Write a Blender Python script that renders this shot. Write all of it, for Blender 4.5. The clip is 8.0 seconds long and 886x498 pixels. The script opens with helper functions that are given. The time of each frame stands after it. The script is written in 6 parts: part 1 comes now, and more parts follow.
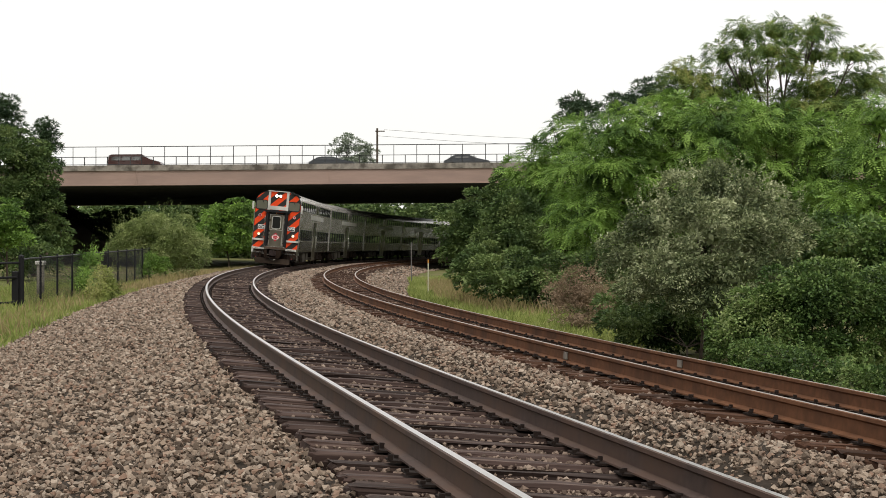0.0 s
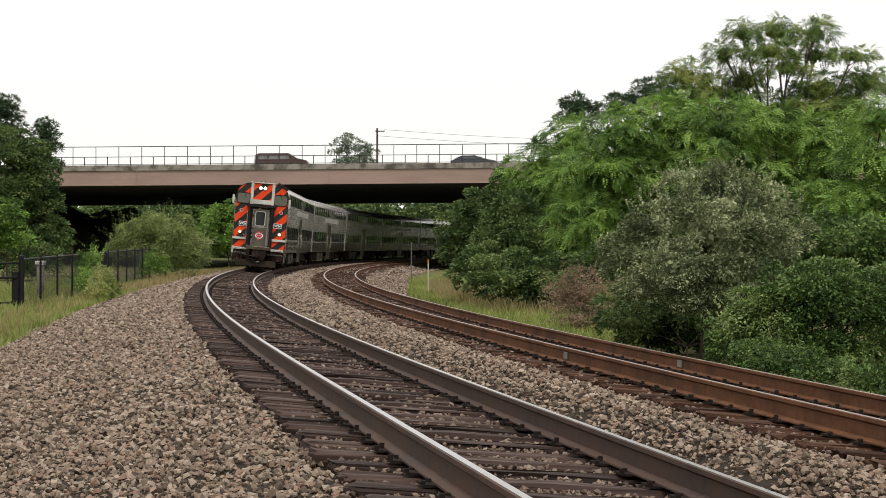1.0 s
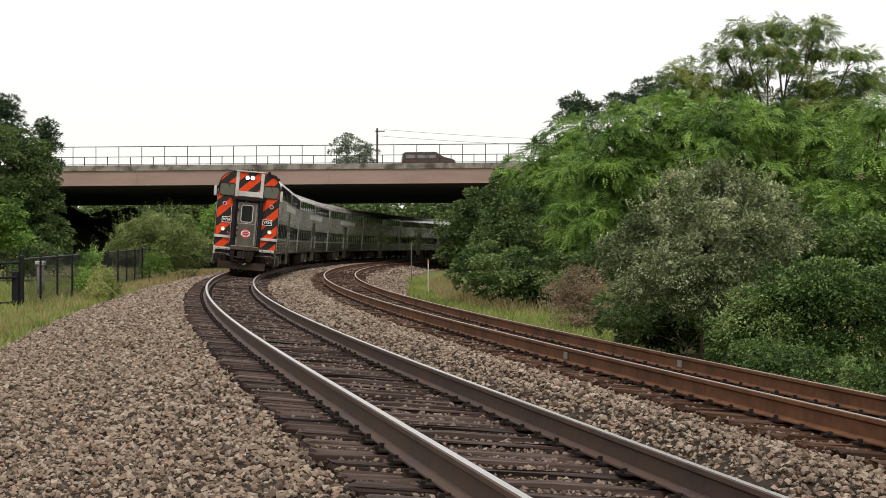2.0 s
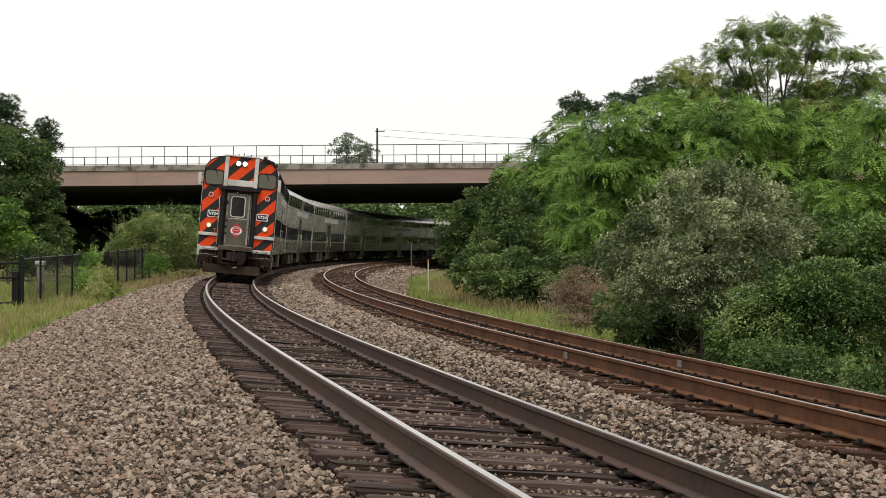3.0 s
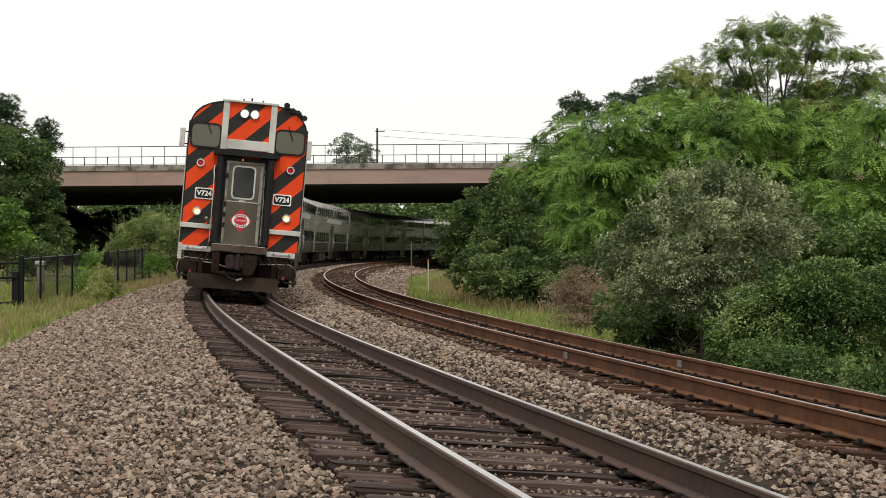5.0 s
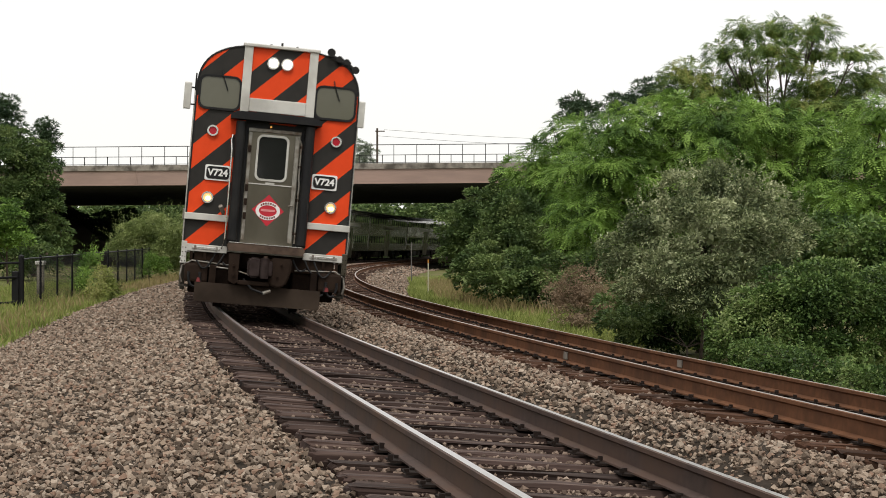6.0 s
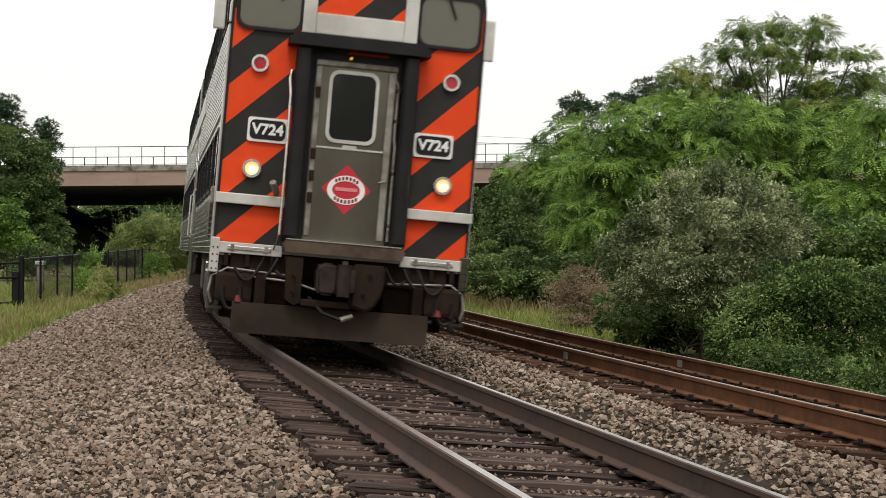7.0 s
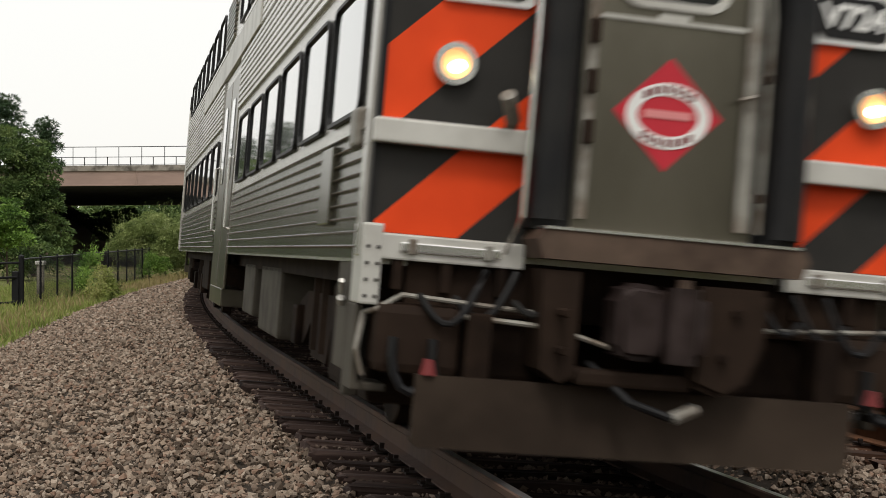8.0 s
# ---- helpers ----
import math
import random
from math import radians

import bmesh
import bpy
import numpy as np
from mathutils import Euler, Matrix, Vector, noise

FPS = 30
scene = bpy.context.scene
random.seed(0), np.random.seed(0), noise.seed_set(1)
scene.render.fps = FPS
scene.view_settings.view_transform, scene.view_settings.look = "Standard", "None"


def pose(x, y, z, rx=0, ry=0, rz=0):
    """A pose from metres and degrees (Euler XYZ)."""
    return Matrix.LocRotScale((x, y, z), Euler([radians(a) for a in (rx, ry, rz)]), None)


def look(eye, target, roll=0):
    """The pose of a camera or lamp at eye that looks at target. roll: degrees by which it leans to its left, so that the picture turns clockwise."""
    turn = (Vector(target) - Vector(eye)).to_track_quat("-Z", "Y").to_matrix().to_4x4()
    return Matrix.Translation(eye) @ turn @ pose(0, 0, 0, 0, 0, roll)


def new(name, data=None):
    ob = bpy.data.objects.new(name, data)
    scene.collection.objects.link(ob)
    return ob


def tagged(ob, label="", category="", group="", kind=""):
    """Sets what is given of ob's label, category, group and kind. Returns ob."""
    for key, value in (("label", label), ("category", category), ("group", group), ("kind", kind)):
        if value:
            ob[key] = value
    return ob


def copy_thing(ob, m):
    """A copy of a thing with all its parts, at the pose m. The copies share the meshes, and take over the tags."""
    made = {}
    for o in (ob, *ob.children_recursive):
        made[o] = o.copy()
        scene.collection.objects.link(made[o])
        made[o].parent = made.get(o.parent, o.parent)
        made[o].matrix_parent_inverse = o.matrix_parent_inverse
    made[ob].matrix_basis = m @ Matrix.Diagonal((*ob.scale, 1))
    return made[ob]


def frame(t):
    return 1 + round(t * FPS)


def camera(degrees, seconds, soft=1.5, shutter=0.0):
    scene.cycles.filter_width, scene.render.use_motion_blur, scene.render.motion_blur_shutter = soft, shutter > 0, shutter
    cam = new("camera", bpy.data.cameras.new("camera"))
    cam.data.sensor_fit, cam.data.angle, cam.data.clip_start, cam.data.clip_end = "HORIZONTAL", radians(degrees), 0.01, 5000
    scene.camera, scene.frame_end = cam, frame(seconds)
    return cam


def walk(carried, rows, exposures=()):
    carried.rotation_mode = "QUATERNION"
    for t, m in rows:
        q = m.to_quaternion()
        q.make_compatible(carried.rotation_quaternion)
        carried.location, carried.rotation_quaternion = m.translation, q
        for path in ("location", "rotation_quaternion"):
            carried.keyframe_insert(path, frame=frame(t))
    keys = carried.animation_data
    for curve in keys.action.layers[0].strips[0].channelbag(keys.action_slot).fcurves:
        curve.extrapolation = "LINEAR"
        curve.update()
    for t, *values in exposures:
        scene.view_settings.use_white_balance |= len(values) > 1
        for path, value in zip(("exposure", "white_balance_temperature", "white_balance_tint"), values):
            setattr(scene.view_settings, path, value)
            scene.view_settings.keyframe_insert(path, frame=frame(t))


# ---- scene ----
import itertools

# camera on a tripod beside the track: it stands still
cam = camera(30.73, 8.0, soft=0.8, shutter=0.4)
CAM = pose(0, 0, 1.2157, 89.95, -0.05, 0)
walk(cam, [(0.0, CAM), (8.0, CAM)], exposures=[(0.0, 0.24), (6.8, 0.24), (8.0, 0.17)])

# overcast daylight
world = bpy.data.worlds.new("overcast_sky")
scene.world = world
world.use_nodes = True
wn, wl = world.node_tree.nodes, world.node_tree.links
sky = wn.new("ShaderNodeTexSky")
sky.sky_type, sky.sun_disc, sky.sun_elevation, sky.sun_rotation = "NISHITA", False, radians(58), radians(175)
sky.dust_density = 6.0
scale = wn.new("ShaderNodeVectorMath")
scale.operation = "SCALE"
scale.inputs["Scale"].default_value = 0.10
wl.new(sky.outputs[0], scale.inputs[0])
mixw = wn.new("ShaderNodeMix")
mixw.data_type = "RGBA"
mixw.inputs[0].default_value = 0.72
mixw.inputs[7].default_value = (1.27, 1.25, 1.19, 1)
wl.new(scale.outputs[0], mixw.inputs[6])
bg = wn["Background"]
wl.new(mixw.outputs[2], bg.inputs[0])
bg.inputs[1].default_value = 0.92

sun = new("sun", bpy.data.lights.new("sun", "SUN"))
sun.data.energy, sun.data.angle, sun.data.color = 1.1, radians(14), (1.0, 0.97, 0.92)
sun.matrix_world = look((6, -62, 100), (0, 0, 0))


# ---- materials ----
def mat(name, color, rough=0.7, metal=0.0, vary=0.25, grain=40.0, bump=0.0, stain=None, spread=0.0, large=3.0, island=False,
        spec=0.22, tone=None, stretch=(1, 1, 1), coat=0.0):
    """Procedural surface: a colour varied by fine grain and large stains, with relief. spread: difference from piece to piece."""
    m = bpy.data.materials.new(name)
    m.use_nodes = True
    n, l = m.node_tree.nodes, m.node_tree.links
    b = n["Principled BSDF"]
    b.inputs["Roughness"].default_value, b.inputs["Metallic"].default_value = rough, metal
    b.inputs["Specular IOR Level"].default_value = spec
    b.inputs["Coat Weight"].default_value = coat
    co = n.new("ShaderNodeTexCoord")
    mp = n.new("ShaderNodeMapping")
    mp.inputs["Scale"].default_value = stretch
    l.new(co.outputs["Object"], mp.inputs["Vector"])
    fine = n.new("ShaderNodeTexNoise")
    fine.inputs["Scale"].default_value, fine.inputs["Detail"].default_value = grain, 5
    big = n.new("ShaderNodeTexNoise")
    big.inputs["Scale"].default_value, big.inputs["Detail"].default_value = large, 4
    l.new(mp.outputs[0], fine.inputs["Vector"])
    l.new(mp.outputs[0], big.inputs["Vector"])
    c0 = [max(0, v * (1 - vary)) for v in color]
    c1 = [min(1, v * (1 + vary)) for v in color]
    mx = n.new("ShaderNodeMix")
    mx.data_type = "RGBA"
    mx.inputs[6].default_value, mx.inputs[7].default_value = (*c0, 1), (*c1, 1)
    l.new(fine.outputs["Fac"], mx.inputs[0])
    ramp = n.new("ShaderNodeValToRGB")
    ramp.color_ramp.elements[0].position, ramp.color_ramp.elements[1].position = 0.42, 0.68
    l.new(big.outputs["Fac"], ramp.inputs[0])
    m2 = n.new("ShaderNodeMix")
    m2.data_type = "RGBA"
    m2.inputs[7].default_value = (*(stain or [v * (1 - 0.6 * vary) for v in color]), 1)
    l.new(ramp.outputs[0], m2.inputs[0])
    l.new(mx.outputs[2], m2.inputs[6])
    out = m2.outputs[2]
    if spread:
        if island:
            src = n.new("ShaderNodeNewGeometry").outputs["Random Per Island"]
        else:
            src = n.new("ShaderNodeObjectInfo").outputs["Random"]
        if tone:
            tr = n.new("ShaderNodeValToRGB")
            tr.color_ramp.interpolation = "LINEAR"
            while len(tr.color_ramp.elements) < len(tone):
                tr.color_ramp.elements.new(0.5)
            for i, (el, c) in enumerate(zip(tr.color_ramp.elements, tone)):
                el.position, el.color = i / (len(tone) - 1), (*c, 1)
            l.new(src, tr.inputs[0])
            m3 = n.new("ShaderNodeMix")
            m3.data_type, m3.blend_type = "RGBA", "MIX"
            m3.inputs[0].default_value = spread
            l.new(out, m3.inputs[6])
            l.new(tr.outputs[0], m3.inputs[7])
            out = m3.outputs[2]
        else:
            mr = n.new("ShaderNodeMapRange")
            mr.inputs[3].default_value, mr.inputs[4].default_value = 1 - spread, 1 + spread
            l.new(src, mr.inputs[0])
            hs = n.new("ShaderNodeHueSaturation")
            l.new(mr.outputs[0], hs.inputs["Value"])
            l.new(out, hs.inputs["Color"])
            out = hs.outputs[0]
    l.new(out, b.inputs["Base Color"])
    if bump:
        bp = n.new("ShaderNodeBump")
        bp.inputs["Strength"].default_value, bp.inputs["Distance"].default_value = min(1, bump * 10), 0.1 * bump
        l.new(fine.outputs["Fac"], bp.inputs["Height"])
        l.new(bp.outputs[0], b.inputs["Normal"])
    return m


def leafy(name, tones, rough=0.55, through_light=0.24, speckle=0.34):
    """Leaves: each one of a tone of its own; some light passes through."""
    m = bpy.data.materials.new(name)
    m.use_nodes = True
    n, l = m.node_tree.nodes, m.node_tree.links
    b = n["Principled BSDF"]
    b.inputs["Roughness"].default_value = rough
    b.inputs["Specular IOR Level"].default_value = 0.2
    geo = n.new("ShaderNodeNewGeometry")
    co = n.new("ShaderNodeTexCoord")
    noi = n.new("ShaderNodeTexNoise")
    noi.inputs["Scale"].default_value, noi.inputs["Detail"].default_value = 0.95, 3
    l.new(co.outputs["Object"], noi.inputs["Vector"])
    ad = n.new("ShaderNodeMath")
    ad.operation = "MULTIPLY_ADD"
    ad.inputs[1].default_value = speckle
    l.new(geo.outputs["Random Per Island"], ad.inputs[0])
    ml = n.new("ShaderNodeMath")
    ml.operation = "MULTIPLY_ADD"
    ml.inputs[1].default_value, ml.inputs[2].default_value = 2.6, -0.8 - 0.5 * speckle
    l.new(noi.outputs["Fac"], ml.inputs[0])
    l.new(ml.outputs[0], ad.inputs[2])
    r = n.new("ShaderNodeValToRGB")
    while len(r.color_ramp.elements) < len(tones):
        r.color_ramp.elements.new(0.5)
    for i, (el, c) in enumerate(zip(r.color_ramp.elements, tones)):
        el.position, el.color = i / (len(tones) - 1), (*c, 1)
    l.new(ad.outputs[0], r.inputs[0])
    l.new(r.outputs[0], b.inputs["Base Color"])
    tr = n.new("ShaderNodeBsdfTranslucent")
    l.new(r.outputs[0], tr.inputs[0])
    mx = n.new("ShaderNodeMixShader")
    mx.inputs[0].default_value = through_light
    l.new(b.outputs[0], mx.inputs[1])
    l.new(tr.outputs[0], mx.inputs[2])
    l.new(mx.outputs[0], n["Material Output"].inputs[0])
    return m


def glow(name, color, strength):
    m = bpy.data.materials.new(name)
    m.use_nodes = True
    b = m.node_tree.nodes["Principled BSDF"]
    b.inputs["Base Color"].default_value = (*color, 1)
    b.inputs["Emission Color"].default_value = (*color, 1)
    b.inputs["Emission Strength"].default_value = strength
    return m


STONES = [(0.0499, 0.0365, 0.0279), (0.1339, 0.1008, 0.0754), (0.2473, 0.1898, 0.1443), (0.335, 0.258, 0.198), (0.2401, 0.1533, 0.1099), (0.1839, 0.1458, 0.1144), (0.42, 0.345, 0.275), (0.285, 0.215, 0.160)]
M_STONE = mat("ballast_stone", (0.155, 0.122, 0.095), 0.85, vary=0.5, grain=60, bump=0.02, spread=0.92, island=True, tone=STONES, spec=0.08)
M_STONE_DIRTY = mat("grimy_ballast_stone", (0.1137, 0.0844, 0.0650), 0.85, vary=0.5, grain=60, bump=0.02, spread=0.9, island=True, spec=0.08,
                    tone=[(0.0496, 0.0368, 0.0304), (0.145, 0.104, 0.082), (0.235, 0.174, 0.137), (0.235, 0.176, 0.139), (0.1488, 0.1072, 0.0848), (0.34, 0.268, 0.213)])
# Dark fines, made darker still to paint the shade in gaps between stones.
M_BALLAST = mat("ballast_bed", (0.045, 0.035, 0.027), 0.95, vary=0.8, grain=22, bump=0.1, stain=(0.03, 0.024, 0.018), large=9, spec=0.08)
M_TIE = mat("tie_wood", (0.041, 0.0265, 0.0225), 0.72, vary=0.7, grain=16, bump=0.05, stain=(0.105, 0.073, 0.061), spread=0.5, large=5, stretch=(0.25, 3, 3), spec=0.08)
M_TIE_RUST = mat("rusty_tie_wood", (0.046, 0.0235, 0.015), 0.8, vary=0.5, grain=16, bump=0.03, stain=(0.090, 0.047, 0.029), spread=0.4, large=5, stretch=(0.25, 3, 3), spec=0.08)
M_RAIL = mat("rail_side_steel", (0.084, 0.060, 0.052), 0.58, 0.0, vary=0.4, grain=12, bump=0.01, stain=(0.105, 0.067, 0.051), large=2, spec=0.06)
M_RAIL_RUST = mat("rusty_rail_steel", (0.150, 0.070, 0.037), 0.72, 0.0, vary=0.45, grain=12, bump=0.01, stain=(0.080, 0.040, 0.0245), large=2, spec=0.08)
M_RUNNING = mat("polished_rail_head", (0.58, 0.55, 0.54), 0.3, 0.9, vary=0.12, grain=30)
M_RUNNING_DULL = mat("dull_rail_head", (0.40, 0.35, 0.32), 0.42, 0.7, vary=0.2, grain=30)
M_IRON = mat("dark_fastening_iron", (0.03, 0.022, 0.019), 0.7, 0.3, vary=0.4, spec=0.08)
M_GRASS_SOIL = mat("grassy_soil", (0.10, 0.115, 0.035), 0.95, vary=0.45, grain=18, bump=0.05, stain=(0.17, 0.14, 0.075), large=0.35, spec=0.08)
M_CONCRETE = mat("weathered_concrete", (0.27, 0.245, 0.21), 0.85, vary=0.3, grain=6, stain=(0.085, 0.075, 0.063), large=1.3, spec=0.08)
M_FASCIA = mat("pinkish_painted_girder", (0.33, 0.235, 0.195), 0.75, vary=0.12, grain=3, stain=(0.27, 0.195, 0.165), large=0.5, stretch=(0.4, 1, 2))
M_SOFFIT = mat("dark_bluish_girder_steel", (0.10, 0.097, 0.115), 0.8, vary=0.3, grain=3, spec=0.08)
M_SLOPE = mat("reddish_slope_paving", (0.14, 0.095, 0.075), 0.9, vary=0.3, grain=2, stain=(0.085, 0.066, 0.05))
M_RAILING = mat("dark_railing_paint", (0.05, 0.05, 0.05), 0.6, 0.3)
M_ASPHALT = mat("asphalt", (0.06, 0.06, 0.06), 0.9, grain=30)
M_STEEL = mat("fluted_stainless_steel", (0.60, 0.58, 0.54), 0.27, 0.6, vary=0.15, grain=4, stain=(0.44, 0.42, 0.38), large=0.6, stretch=(1, 0.35, 1.6))
M_STEEL_DIRTY = mat("dull_grimy_stainless_steel", (0.165, 0.150, 0.117), 0.3, 0.8, vary=0.2, grain=5, stain=(0.095, 0.085, 0.064), large=1.2, stretch=(1, 1, 0.4))
# Road grime, plus the dark reflection of ballast and trees put into the colour.
M_STEEL_LOW = mat("grimed_reflection_darkened_fluted_steel", (0.17, 0.158, 0.130), 0.26, 0.9, vary=0.25, grain=4, stain=(0.105, 0.095, 0.076), large=0.8, stretch=(1, 0.35, 1.6))
M_WORN_SILVER = mat("worn_silver_paint", (0.27, 0.26, 0.23), 0.5, 0.3, vary=0.3, grain=9, stain=(0.12, 0.085, 0.06), large=5)
M_WORN = mat("worn_footplate_steel", (0.105, 0.072, 0.053), 0.6, 0.3, vary=0.4, grain=6, bump=0.008, stain=(0.043, 0.027, 0.02), large=4)
M_FADED_RED = mat("faded_red_paint", (0.17, 0.03, 0.03), 0.6, vary=0.2)
M_SILVER = mat("silver_paint", (0.58, 0.57, 0.53), 0.42, 0.25, vary=0.12, grain=6, stain=(0.42, 0.405, 0.37), large=2)
M_BLACK = mat("black_rubber", (0.009, 0.009, 0.010), 0.5, vary=0.3, grain=8, stain=(0.016, 0.0152, 0.0145))
M_UNDER = mat("grimy_underframe", (0.0125, 0.0077, 0.0055), 0.8, vary=0.5, grain=7, bump=0.01, stain=(0.030, 0.0185, 0.0125), spec=0.08)
M_BOXES = mat("dusty_grey_box_paint", (0.085, 0.075, 0.060), 0.7, 0.2, vary=0.3, grain=6, stain=(0.035, 0.027, 0.02), large=3)
M_PLOW = mat("dusty_pilot_plate", (0.031, 0.0222, 0.0165), 0.7, vary=0.4, grain=5, stain=(0.052, 0.038, 0.028), large=1.5, spec=0.08)
M_ROOF = mat("car_roof_steel", (0.30, 0.29, 0.27), 0.5, 0.6, vary=0.2, grain=4, stain=(0.18, 0.17, 0.155), large=0.7)
M_TAN = mat("rusty_tan_casting", (0.024, 0.0148, 0.0100), 0.7, vary=0.45, grain=7, bump=0.01, stain=(0.022, 0.0135, 0.0095), large=4, spec=0.1)
M_KNUCKLE = mat("purple_brown_casting", (0.021, 0.0132, 0.0118), 0.5, 0.2, vary=0.4, grain=7, bump=0.01, stain=(0.044, 0.031, 0.029), large=5, spec=0.2)
M_RED = mat("red_decal", (0.50, 0.03, 0.045), 0.5, vary=0.06)
M_WHITE = mat("white_paint", (0.78, 0.78, 0.76), 0.5, vary=0.06)
M_PINK = mat("pale_red_lettering_bar", (0.66, 0.25, 0.25), 0.5, vary=0.06)
M_LENS_RED = mat("red_lens", (0.42, 0.015, 0.03), 0.15, vary=0.1, coat=0.6)
M_CHROME = mat("bright_metal_ring", (0.72, 0.71, 0.68), 0.25, 0.9, vary=0.08)
M_GLASS = mat("dark_window_glass", (0.085, 0.088, 0.082), 0.06, vary=0.15, grain=3, spec=1.0, coat=1.0)
M_DOORGLASS = mat("end_door_glass", (0.018, 0.019, 0.018), 0.06, vary=0.15, grain=3, spec=0.5)
# Grey-green base colour carries the reflected sky of the windscreens.
M_CABGLASS = mat("sky_tinted_windscreen_glass", (0.115, 0.113, 0.082), 0.12, vary=0.12, grain=3, spec=0.5)
M_LAMP = glow("headlamp_glow", (1.0, 0.86, 0.55), 16.0)
M_LAMP_WARM = glow("ditch_lamp_glow", (1.0, 0.52, 0.20), 0.7)
M_BULB = glow("bulb_glow", (1.0, 0.9, 0.7), 22.0)
M_AMBER = glow("amber_lamp", (1.0, 0.45, 0.08), 0.5)
M_FENCE = mat("black_fence_paint", (0.012, 0.012, 0.013), 0.5, 0.2)
M_BARK = mat("bark", (0.09, 0.07, 0.055), 0.9, vary=0.4, grain=14, bump=0.05)


def striped():
    """Slanting orange and charcoal warning stripes of the cab end, painted on."""
    m = bpy.data.materials.new("orange_and_charcoal_stripes")
    m.use_nodes = True
    n, l = m.node_tree.nodes, m.node_tree.links
    b = n["Principled BSDF"]
    b.inputs["Roughness"].default_value = 0.5
    b.inputs["Specular IOR Level"].default_value = 0.15
    co = n.new("ShaderNodeTexCoord")
    sp = n.new("ShaderNodeSeparateXYZ")
    l.new(co.outputs["Object"], sp.inputs[0])

    def op(kind, a, c):
        q = n.new("ShaderNodeMath")
        q.operation = kind
        for i, v in enumerate((a, c)):
            if isinstance(v, (int, float)):
                q.inputs[i].default_value = v
            else:
                l.new(v, q.inputs[i])
        return q.outputs[0]
    slant = op("SUBTRACT", sp.outputs["Z"], op("MULTIPLY", sp.outputs["X"], 0.95))
    side = op("MULTIPLY", op("GREATER_THAN", sp.outputs["X"], 0.6), STRIPE_SHIFT_B)
    mid = op("MULTIPLY", op("LESS_THAN", op("ABSOLUTE", sp.outputs["X"], 0), 0.6), STRIPE_SHIFT_M)
    ph = op("FRACT", op("DIVIDE", op("ADD", op("ADD", slant, op("ADD", side, mid)), 20 + STRIPE_SHIFT_A), STRIPE_PITCH), 0)
    on = op("LESS_THAN", ph, 0.52)
    noi = n.new("ShaderNodeTexNoise")
    noi.inputs["Scale"].default_value, noi.inputs["Detail"].default_value = 5, 6
    l.new(co.outputs["Object"], noi.inputs["Vector"])
    cols = []
    for a, c in (((0.021, 0.020, 0.0185), (0.036, 0.034, 0.031)), ((0.63, 0.051, 0.011), (0.81, 0.078, 0.016))):
        x = n.new("ShaderNodeMix")
        x.data_type = "RGBA"
        x.inputs[6].default_value, x.inputs[7].default_value = (*a, 1), (*c, 1)
        l.new(noi.outputs["Fac"], x.inputs[0])
        cols.append(x.outputs[2])
    x = n.new("ShaderNodeMix")
    x.data_type = "RGBA"
    l.new(on, x.inputs[0])
    l.new(cols[0], x.inputs[6])
    l.new(cols[1], x.inputs[7])
    l.new(x.outputs[2], b.inputs["Base Color"])
    return m


STRIPE_PITCH, STRIPE_SHIFT_A, STRIPE_SHIFT_B, STRIPE_SHIFT_M = 0.86, 0.22, -0.13, -0.09
M_STRIPE = striped()


# ---- mesh helpers ----
def box(bm, x0, x1, y0, y1, z0, z1, bevel=0.0):
    r = bmesh.ops.create_cube(bm, size=1, matrix=Matrix.Translation(((x0 + x1) / 2, (y0 + y1) / 2, (z0 + z1) / 2)) @ Matrix.Diagonal((x1 - x0, y1 - y0, z1 - z0, 1)))
    if bevel:
        ed = list({e for v in r["verts"] for e in v.link_edges})
        bmesh.ops.bevel(bm, geom=ed, offset=bevel, segments=2, profile=0.6, affect="EDGES")
    return bm


def tube(bm, a, b, r0, r1=None, seg=10, caps=True):
    a, b = Vector(a), Vector(b)
    d = b - a
    m = Matrix.Translation((a + b) / 2) @ d.to_track_quat("Z", "Y").to_matrix().to_4x4()
    bmesh.ops.create_cone(bm, cap_ends=caps, segments=seg, radius1=r0, radius2=r0 if r1 is None else r1, depth=d.length, matrix=m)
    return bm


def pipe(bm, pts, r, seg=8):
    """One bent round bar through the points."""
    pts = [Vector(q) for q in pts]
    rows = []
    for i, q in enumerate(pts):
        d = (pts[min(i + 1, len(pts) - 1)] - pts[max(i - 1, 0)]).normalized()
        h = Vector((0, 0, 1)) if abs(d.z) < 0.9 else Vector((1, 0, 0))
        a = d.cross(h).normalized()
        b = d.cross(a)
        rows.append([bm.verts.new(q + r * (math.cos(2 * math.pi * k / seg) * a + math.sin(2 * math.pi * k / seg) * b)) for k in range(seg)])
        if i and (rows[-1][0].co - rows[-2][0].co).dot(pts[i] - pts[i - 1]) < 0:
            rows[-1].reverse()
    for p, q in zip(rows, rows[1:]):
        for k in range(seg):
            bm.faces.new((p[k], p[(k + 1) % seg], q[(k + 1) % seg], q[k]))
    bm.faces.new(rows[0])
    bm.faces.new(rows[-1])
    return bm


def rounded(w, h, r, seg=4):
    """Outline of a rounded rectangle, counter-clockwise."""
    pts = []
    for cx, cy, a in ((w / 2 - r, h / 2 - r, 0), (-w / 2 + r, h / 2 - r, 90), (-w / 2 + r, -h / 2 + r, 180), (w / 2 - r, -h / 2 + r, 270)):
        for i in range(seg + 1):
            t = radians(a + 90 * i / seg)
            pts.append((cx + r * math.cos(t), cy + r * math.sin(t)))
    return pts


